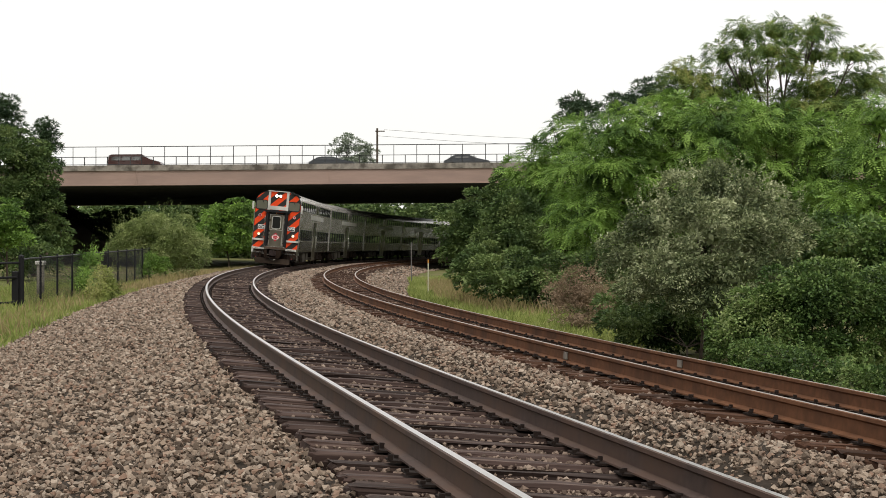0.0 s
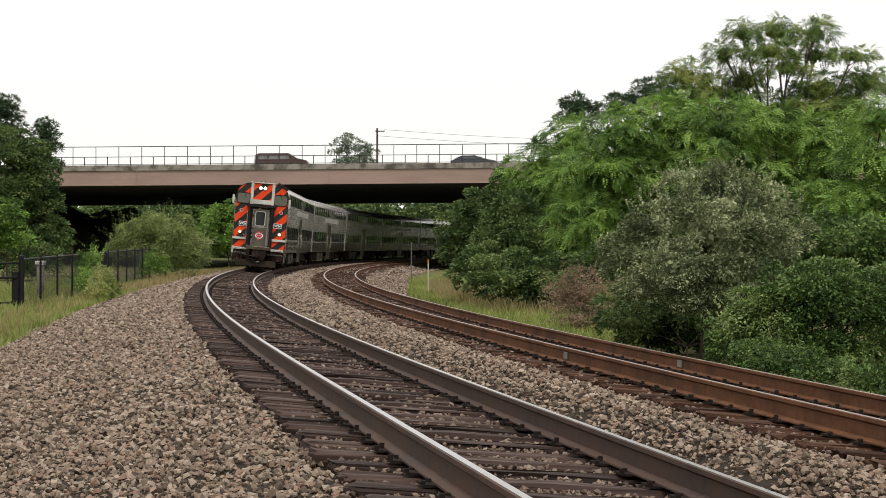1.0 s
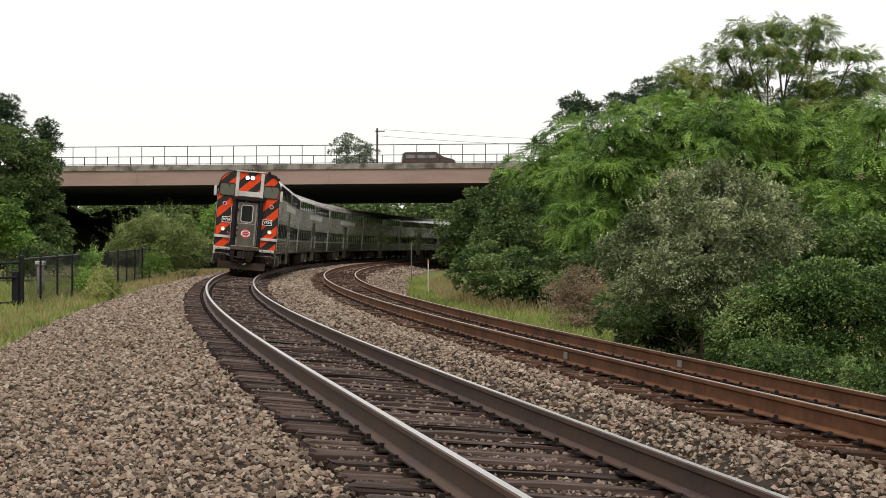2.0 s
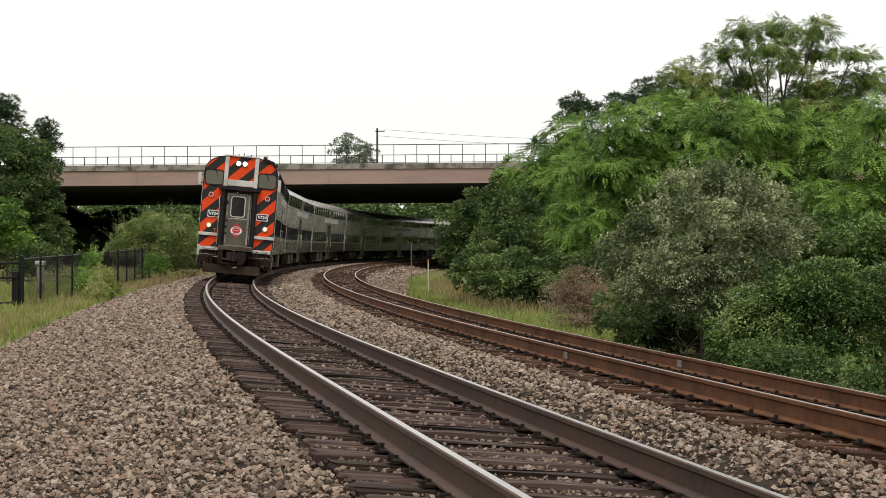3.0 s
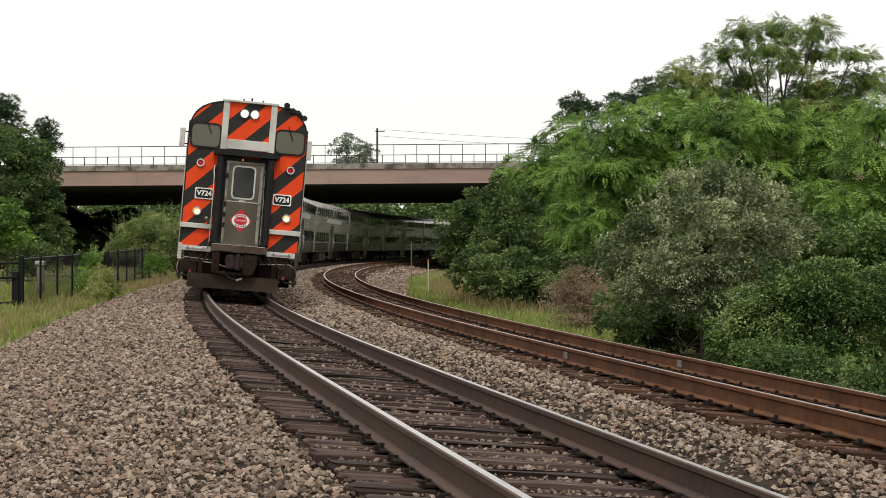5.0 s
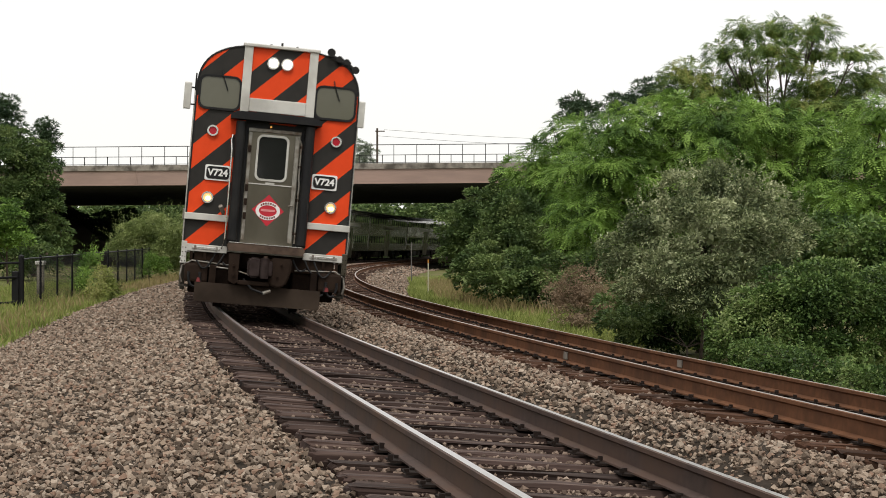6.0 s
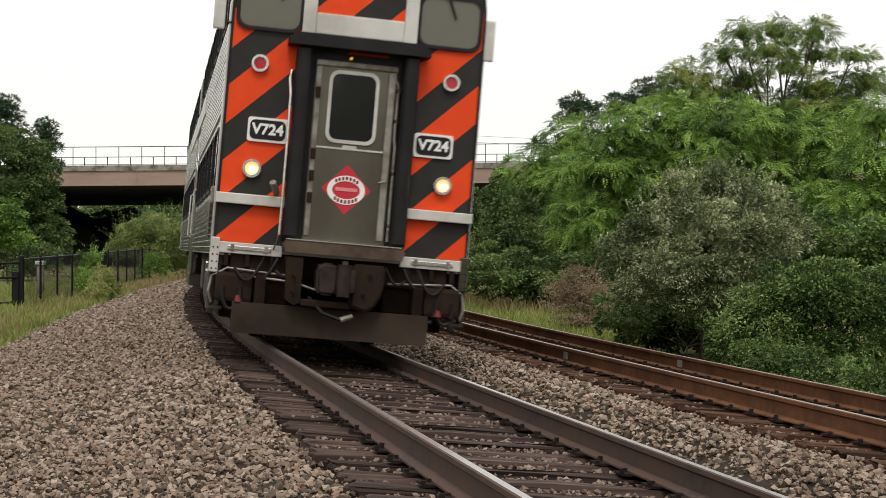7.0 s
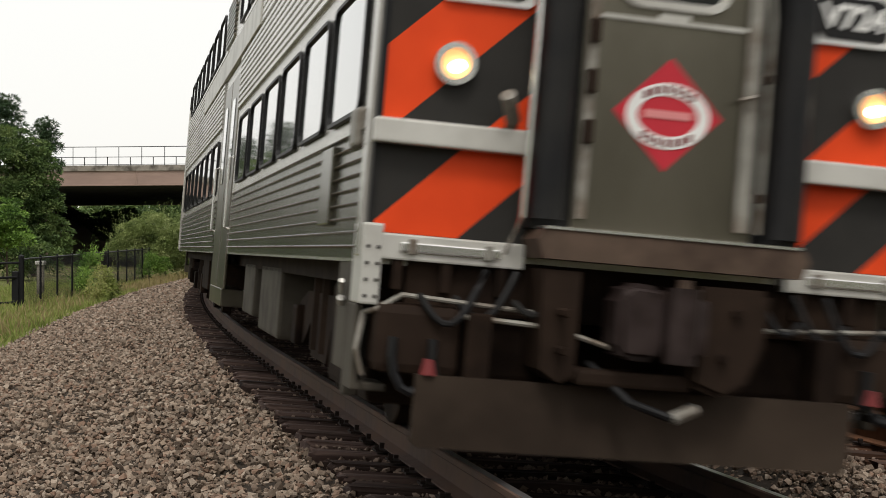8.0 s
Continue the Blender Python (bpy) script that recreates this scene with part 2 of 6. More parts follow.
def slab(bm, pts, y0, y1, axis="y", at=(0, 0, 0)):
    """A flat outline, thickened from y0 to y1 along an axis. The outline's two numbers are x and z ('y'), or y and z ('x')."""
    def put(p, d):
        q = (p[0], d, p[1]) if axis == "y" else (d, p[0], p[1])
        return (q[0] + at[0], q[1] + at[1], q[2] + at[2])
    a = [bm.verts.new(put(p, y0)) for p in pts]
    b = [bm.verts.new(put(p, y1)) for p in pts]
    bm.faces.new(a)
    bm.faces.new(b[::-1])
    for i in range(len(pts)):
        j = (i + 1) % len(pts)
        bm.faces.new((a[j], a[i], b[i], b[j]))
    return bm


def ring(bm, outer, inner, y0, y1, axis="y", at=(0, 0, 0)):
    """A frame between two outlines of equal count, with depth."""
    def put(p, d):
        q = (p[0], d, p[1]) if axis == "y" else (d, p[0], p[1])
        return (q[0] + at[0], q[1] + at[1], q[2] + at[2])
    rows = [[bm.verts.new(put(p, d)) for p in o] for o, d in ((outer, y0), (inner, y0), (inner, y1), (outer, y1))]
    n = len(outer)
    for k in range(4):
        p, q = rows[k], rows[(k + 1) % 4]
        for i in range(n):
            j = (i + 1) % n
            bm.faces.new((p[i], p[j], q[j], q[i]))
    return bm


def finish(name, bm, material, smooth=False):
    me = bpy.data.meshes.new(name)
    bmesh.ops.recalc_face_normals(bm, faces=bm.faces)
    bm.to_mesh(me)
    bm.free()
    me.materials.append(material)
    if smooth:
        me.polygons.foreach_set("use_smooth", [True] * len(me.polygons))
        me.set_sharp_from_angle(angle=radians(40))
    return me


def part(name, bm, material, parent, label="", smooth=False):
    me = bm if isinstance(bm, bpy.types.Mesh) else finish(name, bm, material, smooth)
    ob = new(name, me)
    ob.parent = parent
    return tagged(ob, label) if label else ob


def thing(name, label, category, group="", kind="", m=None):
    ob = new(name)
    if m is not None:
        ob.matrix_world = m
    return tagged(ob, label, category, group, kind)


def solid(name, bm, material, label, category, group="", kind="", smooth=False):
    return tagged(new(name, finish(name, bm, material, smooth)), label, category, group, kind)


def raw(name, verts, faces, material):
    me = bpy.data.meshes.new(name)
    verts, faces = np.asarray(verts, np.float32), np.asarray(faces, np.int32)
    k = faces.shape[1]
    me.vertices.add(len(verts))
    me.vertices.foreach_set("co", verts.ravel())
    me.loops.add(faces.size)
    me.loops.foreach_set("vertex_index", faces.ravel())
    me.polygons.add(len(faces))
    me.polygons.foreach_set("loop_start", np.arange(0, faces.size, k, dtype=np.int32))
    me.update(calc_edges=True)
    me.validate()
    me.materials.append(material)
    return me


# ---- the line of the two tracks ----
GAUGE, CANT, CANT2, DROP2 = 1.507, 0.0835, 0.081, -0.105
DS = 0.25
TS = np.arange(-12, 330, DS)


def heading(s):
    k, s0, w = -0.002097, 15.98, 3.013
    lc = lambda a: np.logaddexp(a, -a)
    turn = lambda q: k * 0.5 * (q + w * lc((q - s0) / w))
    return 0.2088 + turn(s) - turn(0.0)


TH = heading(TS)
TX, TY = np.cumsum(-np.sin(TH)) * DS, np.cumsum(np.cos(TH)) * DS
ZERO = int(np.argmin(abs(TS)))
TX, TY = TX - TX[ZERO] + 2.7218, TY - TY[ZERO]


def apart(s):
    """How far the second track lies beside the first."""
    s = np.clip(s, -12, 150)
    return 3.523 + 0.012626 * s + 3.1e-6 * s * s


def on_line(s):
    return np.interp(s, TS, TX), np.interp(s, TS, TY), np.interp(s, TS, TH)


def spot(s, off, z=0.0):
    """A place off to the side of the first track's centre line, level."""
    x, y, th = on_line(s)
    return x + off * np.cos(th), y + off * np.sin(th), z


def track_matrix(s, second=False):
    x, y, th = on_line(s)
    if second:
        d = apart(s)
        x, y = x + d * np.cos(th), y + d * np.sin(th)
    e = CANT2 if second else CANT
    return Matrix.Translation((x, y, DROP2 if second else 0.0)) @ Matrix.Rotation(th, 4, "Z") @ Matrix.Rotation(e, 4, "Y")


def sweep_profile(profile, s_list, second, off):
    """A rail's outline carried along the track. Returns vertices and quads."""
    n = len(profile)
    v, f = [], []
    for s in s_list:
        m = track_matrix(s, second)
        v += [m @ Vector((off + a, 0, b)) for a, b in profile]
    for i in range(len(s_list) - 1):
        for j in range(n):
            k = (j + 1) % n
            f.append((i * n + j, i * n + k, (i + 1) * n + k, (i + 1) * n + j))
    return v, f


def ground_z(lat, s):
    """Height of the ground across the line: lat metres to the side of the first track."""
    d = apart(s)
    left = np.interp(lat, [-60, -30, -14, -7.5, -4.7, -2.3, -1.5, 0, 1.5], [0.3, -0.3, -0.7, -0.72, -0.62, -0.26, -0.165, -0.275, -0.405])
    q = lat - d
    right = np.interp(q, [-1.5, 0, 1.5, 2.7, 5.0, 9.0, 16.0, 40.0], [DROP2 - 0.155, DROP2 - 0.275, DROP2 - 0.40, -0.78, -0.82, -0.55, 0.3, 2.0])
    w = np.clip((lat - 1.5) / np.maximum(d - 3.0, 0.2), 0, 1)
    return np.where(lat <= 1.5, left, np.where(lat >= d - 1.5, right, (1 - w) * (-0.405) + w * (DROP2 - 0.155) + 0.08 * np.sin(np.pi * w)))


def tie_row(seed):
    rng = random.Random(seed)
    out, s = [], -9.0
    while s < 200:
        out.append(s)
        s += 0.51 + rng.uniform(-0.03, 0.03)
    return np.array(out)


TIES, TIES2 = tie_row(5), tie_row(6)


# ---- ground and ballast ----
def rough_height(x, y, k):
    return 0.5 * (np.sin(x * 1.7 * k + np.sin(y * 1.1 * k)) + np.sin(y * 1.9 * k + 1.3 * np.sin(x * 0.9 * k)))


def build_ground():
    s = np.concatenate([np.arange(-11, 60, 1.0), np.arange(60, 140, 2.5), np.arange(140, 326, 6.0)])
    lat = np.concatenate([[-60, -45, -30, -22], np.arange(-16, -4, 0.8), np.arange(-4, 9, 0.8), np.arange(9, 20, 1.5), [24, 32, 40, 60]])
    S, A = np.meshgrid(s, lat, indexing="ij")
    x, y, th = on_line(S)
    z = ground_z(A, S) + 0.05 * rough_height(x + A, y, 1.0)
    under = (A > -4.5 + 1.7 * np.clip((S - 25) / 50, 0, 1)) & (A < apart(S) + 2.2 + 1.2 * np.clip((S - 60) / 25, 0, 1))
    z = np.where(under, z - 0.3, z)
    v = np.stack([x + A * np.cos(th), y + A * np.sin(th), z], -1).reshape(-1, 3)
    n, m = len(s), len(lat)
    f = [(i * m + j, i * m + j + 1, (i + 1) * m + j + 1, (i + 1) * m + j) for i in range(n - 1) for j in range(m - 1)]
    # the same sheet goes on to the horizon
    far = [(-3000, -200), (3000, -200), (3000, 4500), (-3000, 4500)]
    b = len(v)
    v = np.concatenate([v, np.array([[a, c, -1.2] for a, c in far])])
    me = raw("ground", v, f, M_GRASS_SOIL)
    bm = bmesh.new()
    bm.from_mesh(me)
    bm.verts.ensure_lookup_table()
    c = [bm.verts[b + i] for i in range(4)]
    left = [bm.verts[i * m] for i in range(n)]
    right = [bm.verts[i * m + m - 1] for i in range(n)]
    front = [bm.verts[j] for j in range(m)]
    back = [bm.verts[(n - 1) * m + j] for j in range(m)]
    for edge, p, q in ((left, c[0], c[3]), (right, c[1], c[2]), (front, c[0], c[1]), (back, c[3], c[2])):
        h = len(edge) // 2
        for i in range(len(edge) - 1):
            bm.faces.new((edge[i], edge[i + 1], p if i < h else q))
        bm.faces.new((edge[h], p, q))
    me2 = finish("ground", bm, M_GRASS_SOIL, smooth=True)
    return tagged(new("ground", me2), "grassy weedy ground beside the railway, dry in patches", "ground", kind="structure")


def build_bed():
    s = np.concatenate([np.arange(-11, 45, 0.35), np.arange(45, 130, 1.5), np.arange(130, 326, 6.0)])
    k = np.linspace(0, 1, 46)
    S, K = np.meshgrid(s, k, indexing="ij")
    lo = -4.9 + 1.7 * np.clip((S - 25) / 50, 0, 1) + 0.25 * np.sin(S * 0.9) * np.sin(S * 0.37)
    hi = apart(S) + 2.6 + 1.4 * np.clip((S - 60) / 25, 0, 1) + 0.2 * np.sin(S * 0.7)
    A = lo + (hi - lo) * K
    x, y, th = on_line(S)
    z = ground_z(A, S) + 0.022 * rough_height(x * 3 + A, y * 3, 1.6)
    z = np.where((K < 0.02) | (K > 0.98), z - 0.12, z)
    v = np.stack([x + A * np.cos(th), y + A * np.sin(th), z], -1).reshape(-1, 3)
    m = len(k)
    f = [(i * m + j, i * m + j + 1, (i + 1) * m + j + 1, (i + 1) * m + j) for i in range(len(s) - 1) for j in range(m - 1)]
    me = raw("ballast_bed", v, f, M_BALLAST)
    me.polygons.foreach_set("use_smooth", [True] * len(me.polygons))
    return tagged(new("ballast_bed", me), "bed of grey-brown crushed stone ballast under both tracks", "ballast", kind="structure")


def stones(name, places, radius, material, label, seed):
    """Crushed stones scattered over the bed as one heap of loose pieces."""
    rng = np.random.default_rng(seed)
    bm = bmesh.new()
    # a chunky broken lump: seven blunt corners
    for q in ((0.95, 0.15, 0.25), (0.25, 0.95, -0.15), (-0.8, 0.6, 0.2), (-0.75, -0.65, -0.2), (0.35, -0.95, 0.2), (0.15, 0.05, 0.95), (-0.1, 0.1, -0.9)):
        bm.verts.new(q)
    bmesh.ops.convex_hull(bm, input=bm.verts)
    bm.verts.index_update()
    bv = np.array([v.co[:] for v in bm.verts])
    bf = np.array([[v.index for v in f.verts] for f in bm.faces])
    bm.free()
    n, k = len(places), len(bv)
    sc = radius * rng.uniform(0.5, 1.35, (n, 1, 1)) * rng.uniform(0.7, 1.2, (n, 1, 3))
    vv = bv[None] * (0.92 + rng.uniform(-0.22, 0.22, (n, k, 1))) * sc
    q = rng.normal(size=(n, 4))
    q /= np.linalg.norm(q, axis=1)[:, None]
    w, x, y, z = q.T
    R = np.stack([1 - 2 * (y * y + z * z), 2 * (x * y - z * w), 2 * (x * z + y * w), 2 * (x * y + z * w), 1 - 2 * (x * x + z * z), 2 * (y * z - x * w),
                  2 * (x * z - y * w), 2 * (y * z + x * w), 1 - 2 * (x * x + y * y)], -1).reshape(n, 3, 3)
    vv = np.einsum("nij,nkj->nki", R, vv) * np.array([1, 1, 0.85]) + places[:, None, :]
    ff = (bf[None] + (np.arange(n) * k)[:, None, None]).reshape(-1, 3)
    me = raw(name, vv.reshape(-1, 3), ff, material)
    me.shade_flat()
    return tagged(new(name, me), label, "ballast stones", kind="stuff")


def scatter(s0, s1, a0, a1, density, seed, lift=0.0):
    rng = np.random.default_rng(seed)
    n = int((s1 - s0) * 3.0 * density * 2)
    s = rng.uniform(s0, s1, n)
    lo, hi = a0(s), a1(s)
    a = rng.uniform(0, 1, n) * (hi.max() - lo.min()) + lo.min()
    keep = (a > lo) & (a < hi)
    s, a = s[keep], a[keep]
    want = int((s1 - s0) * np.mean(hi - lo) * density)
    s, a = s[:want], a[:want]
    x, y, th = on_line(s)
    z = ground_z(a, s) + lift + rng.uniform(-0.022, 0.034, len(s))
    return np.stack([x + a * np.cos(th), y + a * np.sin(th), z], -1), s, a


build_ground()
build_bed()
CONST = lambda c: (lambda s: np.full_like(s, c))
LEFT_EDGE = lambda s: -4.9 + 1.7 * np.clip((s - 25) / 50, 0, 1)
FAR_EDGE = lambda s: apart(s) + 2.6 + 1.4 * np.clip((s - 60) / 25, 0, 1)
seed = 10
for s0, s1, dens, rad in ((-9, 7.2, 45, 0.042), (7.2, 14, 530, 0.0285), (14, 30, 295, 0.0345), (30, 50, 125, 0.048), (50, 95, 48, 0.06), (95, 150, 14, 0.11)):
    heap, grimy = [], []
    for a0, a1, share, lift in ((LEFT_EDGE, CONST(-1.28), 1.0, 0.006), (CONST(-1.28), CONST(1.3), 1.0, 0.028), (CONST(1.3), lambda s: apart(s) - 1.3, 1.0, 0.006),
                                (lambda s: apart(s) - 1.3, lambda s: apart(s) + 1.3, 1.0, 0.028), (lambda s: apart(s) + 1.3, FAR_EDGE, 0.55, 0.005)):
        if 7 < s1 <= 14 and lift < 0.01 and a1 is FAR_EDGE:
            continue
        seed += 1
        spots, ps, pa = scatter(s0, s1, a0, a1, dens * share, seed, lift)
        if lift > 0.01:
            # stones lie between the ties, few on top of them
            row = TIES if abs(pa.mean()) < 1 else TIES2
            near = abs(ps[:, None] - row[np.clip(np.searchsorted(row, ps)[:, None] + np.array([[-1, 0]]), 0, len(row) - 1)]).min(1)
            keep = (near > 0.115) | (np.random.default_rng(seed).uniform(size=len(ps)) < 0.05)
            spots = spots[keep]
            # the cribs lie a little lower than the ties' tops
            spots[:, 2] -= 0.003
        (grimy if lift > 0.01 else heap).append(spots)
    stones("ballast_stones", np.concatenate(heap), rad, M_STONE, "loose angular grey-brown crushed stones of the track bed", seed)
    stones("ballast_stones", np.concatenate(grimy), rad * 0.85, M_STONE_DIRTY, "grimy dark crushed stones between the ties", seed + 1)


# ---- rails, ties, fastenings ----
RAIL = [(-0.038, 0.0), (-0.038, -0.028), (-0.012, -0.045), (-0.010, -0.145), (-0.076, -0.166), (-0.076, -0.178),
        (0.076, -0.178), (0.076, -0.166), (0.010, -0.145), (0.012, -0.045), (0.038, -0.028), (0.038, 0.0), (0.026, 0.006), (-0.026, 0.006)]


def tie_mesh(seed, material):
    rng = random.Random(seed)
    bm = bmesh.new()
    box(bm, -1.295, 1.295, -0.108, 0.108, -0.18, 0.0, 0.025)
    bmesh.ops.subdivide_edges(bm, edges=[e for e in bm.edges if abs(e.verts[0].co.x - e.verts[1].co.x) > 1], cuts=3)
    for v in bm.verts:
        v.co += Vector((rng.uniform(-0.035, 0.035), rng.uniform(-0.02, 0.02), rng.uniform(-0.018, 0.006)))
    return finish("tie", bm, material)


def build_track(second):
    FAR_TIE = finish("far_tie", box(bmesh.new(), -1.295, 1.295, -0.108, 0.108, -0.18, 0.0), M_TIE)
    ob = thing("railway_track", "rusty standard-gauge railway track on worn timber ties" if second else "standard-gauge railway track with polished rail heads on dark timber ties", "railway track", "tracks", "structure")
    s_list = np.concatenate([np.arange(-10, 60, 0.6), np.arange(60, 322, 2.0)])
    for side in (-1, 1):
        v, f = sweep_profile(RAIL, s_list, second, side * GAUGE / 2)
        me = raw("rail", v, f, M_RAIL_RUST if second else M_RAIL)
        me.shade_flat()
        me.materials.append(M_RUNNING_DULL if second else M_RUNNING)
        n = len(RAIL)
        idx = np.zeros(len(me.polygons), np.int32)
        idx[n - 2::n] = 1
        me.polygons.foreach_set("material_index", idx)
        part("rail", me, None, ob, "polished steel rail" if not second else "rust-brown steel rail")
    if second:
        for side in (-1, 1):
            bm = bmesh.new()
            box(bm, side * GAUGE / 2 - 0.034, side * GAUGE / 2 - 0.014, -0.08, 0.08, -0.14, -0.045, 0.006)
            t = part("bond_plate", bm, M_CONCRETE, ob, "pale bond plate on the rail web")
            t.matrix_basis = track_matrix(20.0, True)
    meshes = [tie_mesh(40 + i + 10 * second, M_TIE_RUST if second else M_TIE) for i in range(5)]
    rng = random.Random(5 + second)
    rest_v, rest_f, made = [], [], 0
    bm = bmesh.new()
    for i, s in enumerate(TIES2 if second else TIES):
        m = track_matrix(s, second) @ pose(rng.uniform(-0.04, 0.04), 0, -0.195 + rng.uniform(-0.012, 0.008), 0, 0, rng.uniform(-0.9, 0.9))
        if 5.5 < s and made < 148:
            made += 1
            t = new("tie", meshes[i % 5])
            t.parent, t.matrix_basis = ob, m
        else:
            b = len(rest_v)
            me = FAR_TIE
            rest_v += [m @ q.co for q in me.vertices]
            rest_f += [[b + k for k in p.vertices] for p in me.polygons]
        if 3 < s < 62:
            base = track_matrix(s, second)
            for side in (-1, 1):
                c = side * GAUGE / 2
                bmesh.ops.create_cube(bm, size=1, matrix=base @ Matrix.Translation((c, 0, -0.184)) @ Matrix.Diagonal((0.30, 0.17, 0.014, 1)))
                for dx, dy in ((-0.09, 0.05), (0.09, -0.05), (-0.145, -0.06), (0.145, 0.06)):
                    h = rng.uniform(0.012, 0.035)
                    bmesh.ops.create_cube(bm, size=1, matrix=base @ Matrix.Translation((c + dx, dy, -0.175 + h / 2)) @ Matrix.Diagonal((0.03, 0.024, h, 1)))
    fb = bmesh.new()
    vs = [fb.verts.new(q) for q in rest_v]
    for q in rest_f:
        fb.faces.new([vs[k] for k in q])
    tagged(part("far_ties", fb, M_TIE_RUST if second else M_TIE, ob, "row of distant timber ties"), kind="stuff")
    tagged(part("rail_fastenings", bm, M_IRON, ob, "dark iron tie plates and spikes"), kind="stuff")


build_track(False)
build_track(True)


# ---- road bridge across the line ----
BR_X0, BR_X1, GRADE = -64.0, 130.0, 0.0085


def deck_z(x):
    return 8.14 + GRADE * (x + 14)


def along_bridge(bm, y0, y1, z0, z1, x0=BR_X0, x1=BR_X1):
    """A beam that follows the road's slight grade; heights are counted from the road."""
    v = [bm.verts.new((x, y, deck_z(x) + z)) for x in (x0, x1) for y, z in ((y0, z0), (y1, z0), (y1, z1), (y0, z1))]
    for a in ((0, 1, 2, 3), (7, 6, 5, 4), (0, 4, 5, 1), (1, 5, 6, 2), (2, 6, 7, 3), (3, 7, 4, 0)):
        bm.faces.new([v[i] for i in a])
    return bm


def build_bridge(y0, y1):
    ob = thing("road_bridge", "wide steel-girder road bridge with a pinkish fascia and dark railing", "bridge", "", "structure")
    part("deck", along_bridge(bmesh.new(), y0 + 0.1, y1 - 0.1, -0.3, 0.0), M_ASPHALT, ob, "asphalt road deck")
    for y in (y0, y1 - 0.45):
        part("parapet", along_bridge(bmesh.new(), y - 0.12, y + 0.45, -0.07, 0.42), M_CONCRETE, ob, "weathered concrete kerb of the bridge edge")
        part("fascia_girder", along_bridge(bmesh.new(), y, y + 0.4, -1.30, -0.075), M_FASCIA, ob, "pinkish-brown fascia girder")
        part("girder_flange", along_bridge(bmesh.new(), y - 0.09, y + 0.42, -1.375, -1.304), M_FASCIA, ob, "projecting bottom flange")
        x = BR_X0 + 3.0
        while x < BR_X1:
            bm = bmesh.new()
            box(bm, x - 0.02, x + 0.02, y - 0.07, y - 0.002, deck_z(x) - 1.30, deck_z(x) - 0.08)
            part("stiffener", bm, M_FASCIA, ob)
            x += 17.0
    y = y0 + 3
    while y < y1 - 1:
        part("girder", along_bridge(bmesh.new(), y - 0.22, y + 0.22, -1.37, -0.304), M_SOFFIT, ob, "dark bluish-grey girder")
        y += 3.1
    for y, tall in ((y0 + 0.12, True), (y1 - 0.2, False)):
        h = 2.06
        for z, r in ((h, 0.035), (1.16, 0.03), (0.5, 0.025)):
            bm = bmesh.new()
            tube(bm, (BR_X0, y, deck_z(BR_X0) + z), (BR_X1, y, deck_z(BR_X1) + z), r, seg=6)
            part("handrail", bm, M_RAILING, ob)
        x = BR_X0 + 1.08
        while x < BR_X1:
            bm = bmesh.new()
            tube(bm, (x, y, deck_z(x) + 0.4), (x, y, deck_z(x) + h), 0.034, seg=6)
            part("railing_post", bm, M_RAILING, ob)
            if tall:
                bm = bmesh.new()
                box(bm, x + 0.97, x + 1.04, y + 0.03, y + 0.09, deck_z(x) + 0.4, deck_z(x) + 1.16)
                part("short_post", bm, M_RAILING, ob)
            x += 2.02
    for x0, x1, x2 in ((-35.0, -47.0, -64.0), (15.0, 27.0, 130.0)):
        bm = bmesh.new()
        top = deck_z(x1) - 1.4
        slab(bm, [(x0, -1.3), (x1, top), (x2, top), (x2, -1.3)], y0 + 1.5, y1 - 1.5)
        part("abutment", bm, M_SLOPE, ob, "dark reddish sloping abutment paving")
    return ob


build_bridge(142.0, 205.0)


# ---- the train ----
LENGTH, HALF = 25.9, 1.455
SIDE = [(1.455, 1.02), (1.455, 3.95)] + [(1.455 * math.cos(a) ** 0.62, 3.95 + 0.86 * math.sin(a) ** 0.80) for a in np.linspace(0.10, 1.52, 13)]
SECTION = SIDE + [(-x, z) for x, z in SIDE[::-1]]


def shell(y0, y1):
    bm = bmesh.new()
    slab(bm, SECTION, y0, y1)
    return bm


def fluted_panel(y0, y1, z0, z1, n, side, depth=0.03, broad=False):
    """Corrugated sheet along the car's side: n broad flutes parted by narrow grooves, or n thin ribs on a flat sheet."""
    bm = bmesh.new()
    h = (z1 - z0) / n
    prof = []
    for i in range(n):
        z = z0 + i * h
        if broad:
            prof += [(0.0, z), (0.0, z + 0.16 * h), (depth * 0.85, z + 0.22 * h), (depth, z + 0.34 * h), (depth, z + 0.84 * h), (depth * 0.85, z + 0.95 * h)]
        else:
            prof += [(0.0, z), (0.0, z + 0.66 * h), (depth * 0.8, z + 0.72 * h), (depth, z + 0.78 * h), (depth * 0.75, z + 0.86 * h), (0.0, z + 0.94 * h)]
    prof += [(0.0, z1)]
    rows = []
    for y in (y0, y1):
        rows.append([bm.verts.new((side * (HALF + 0.004 + a), y, z)) for a, z in prof])
    for i in range(len(prof) - 1):
        bm.faces.new((rows[0][i], rows[0][i + 1], rows[1][i + 1], rows[1][i]))
    back = [[bm.verts.new((side * (HALF + 0.001), y, z)) for z in (z0, z1)] for y in (y0, y1)]
    for k in (0, 1):
        bm.faces.new(rows[k] + [back[k][1], back[k][0]])
    bm.faces.new((rows[0][0], rows[1][0], back[1][0], back[0][0]))
    bm.faces.new((rows[0][-1], rows[1][-1], back[1][1], back[0][1]))
    return bm


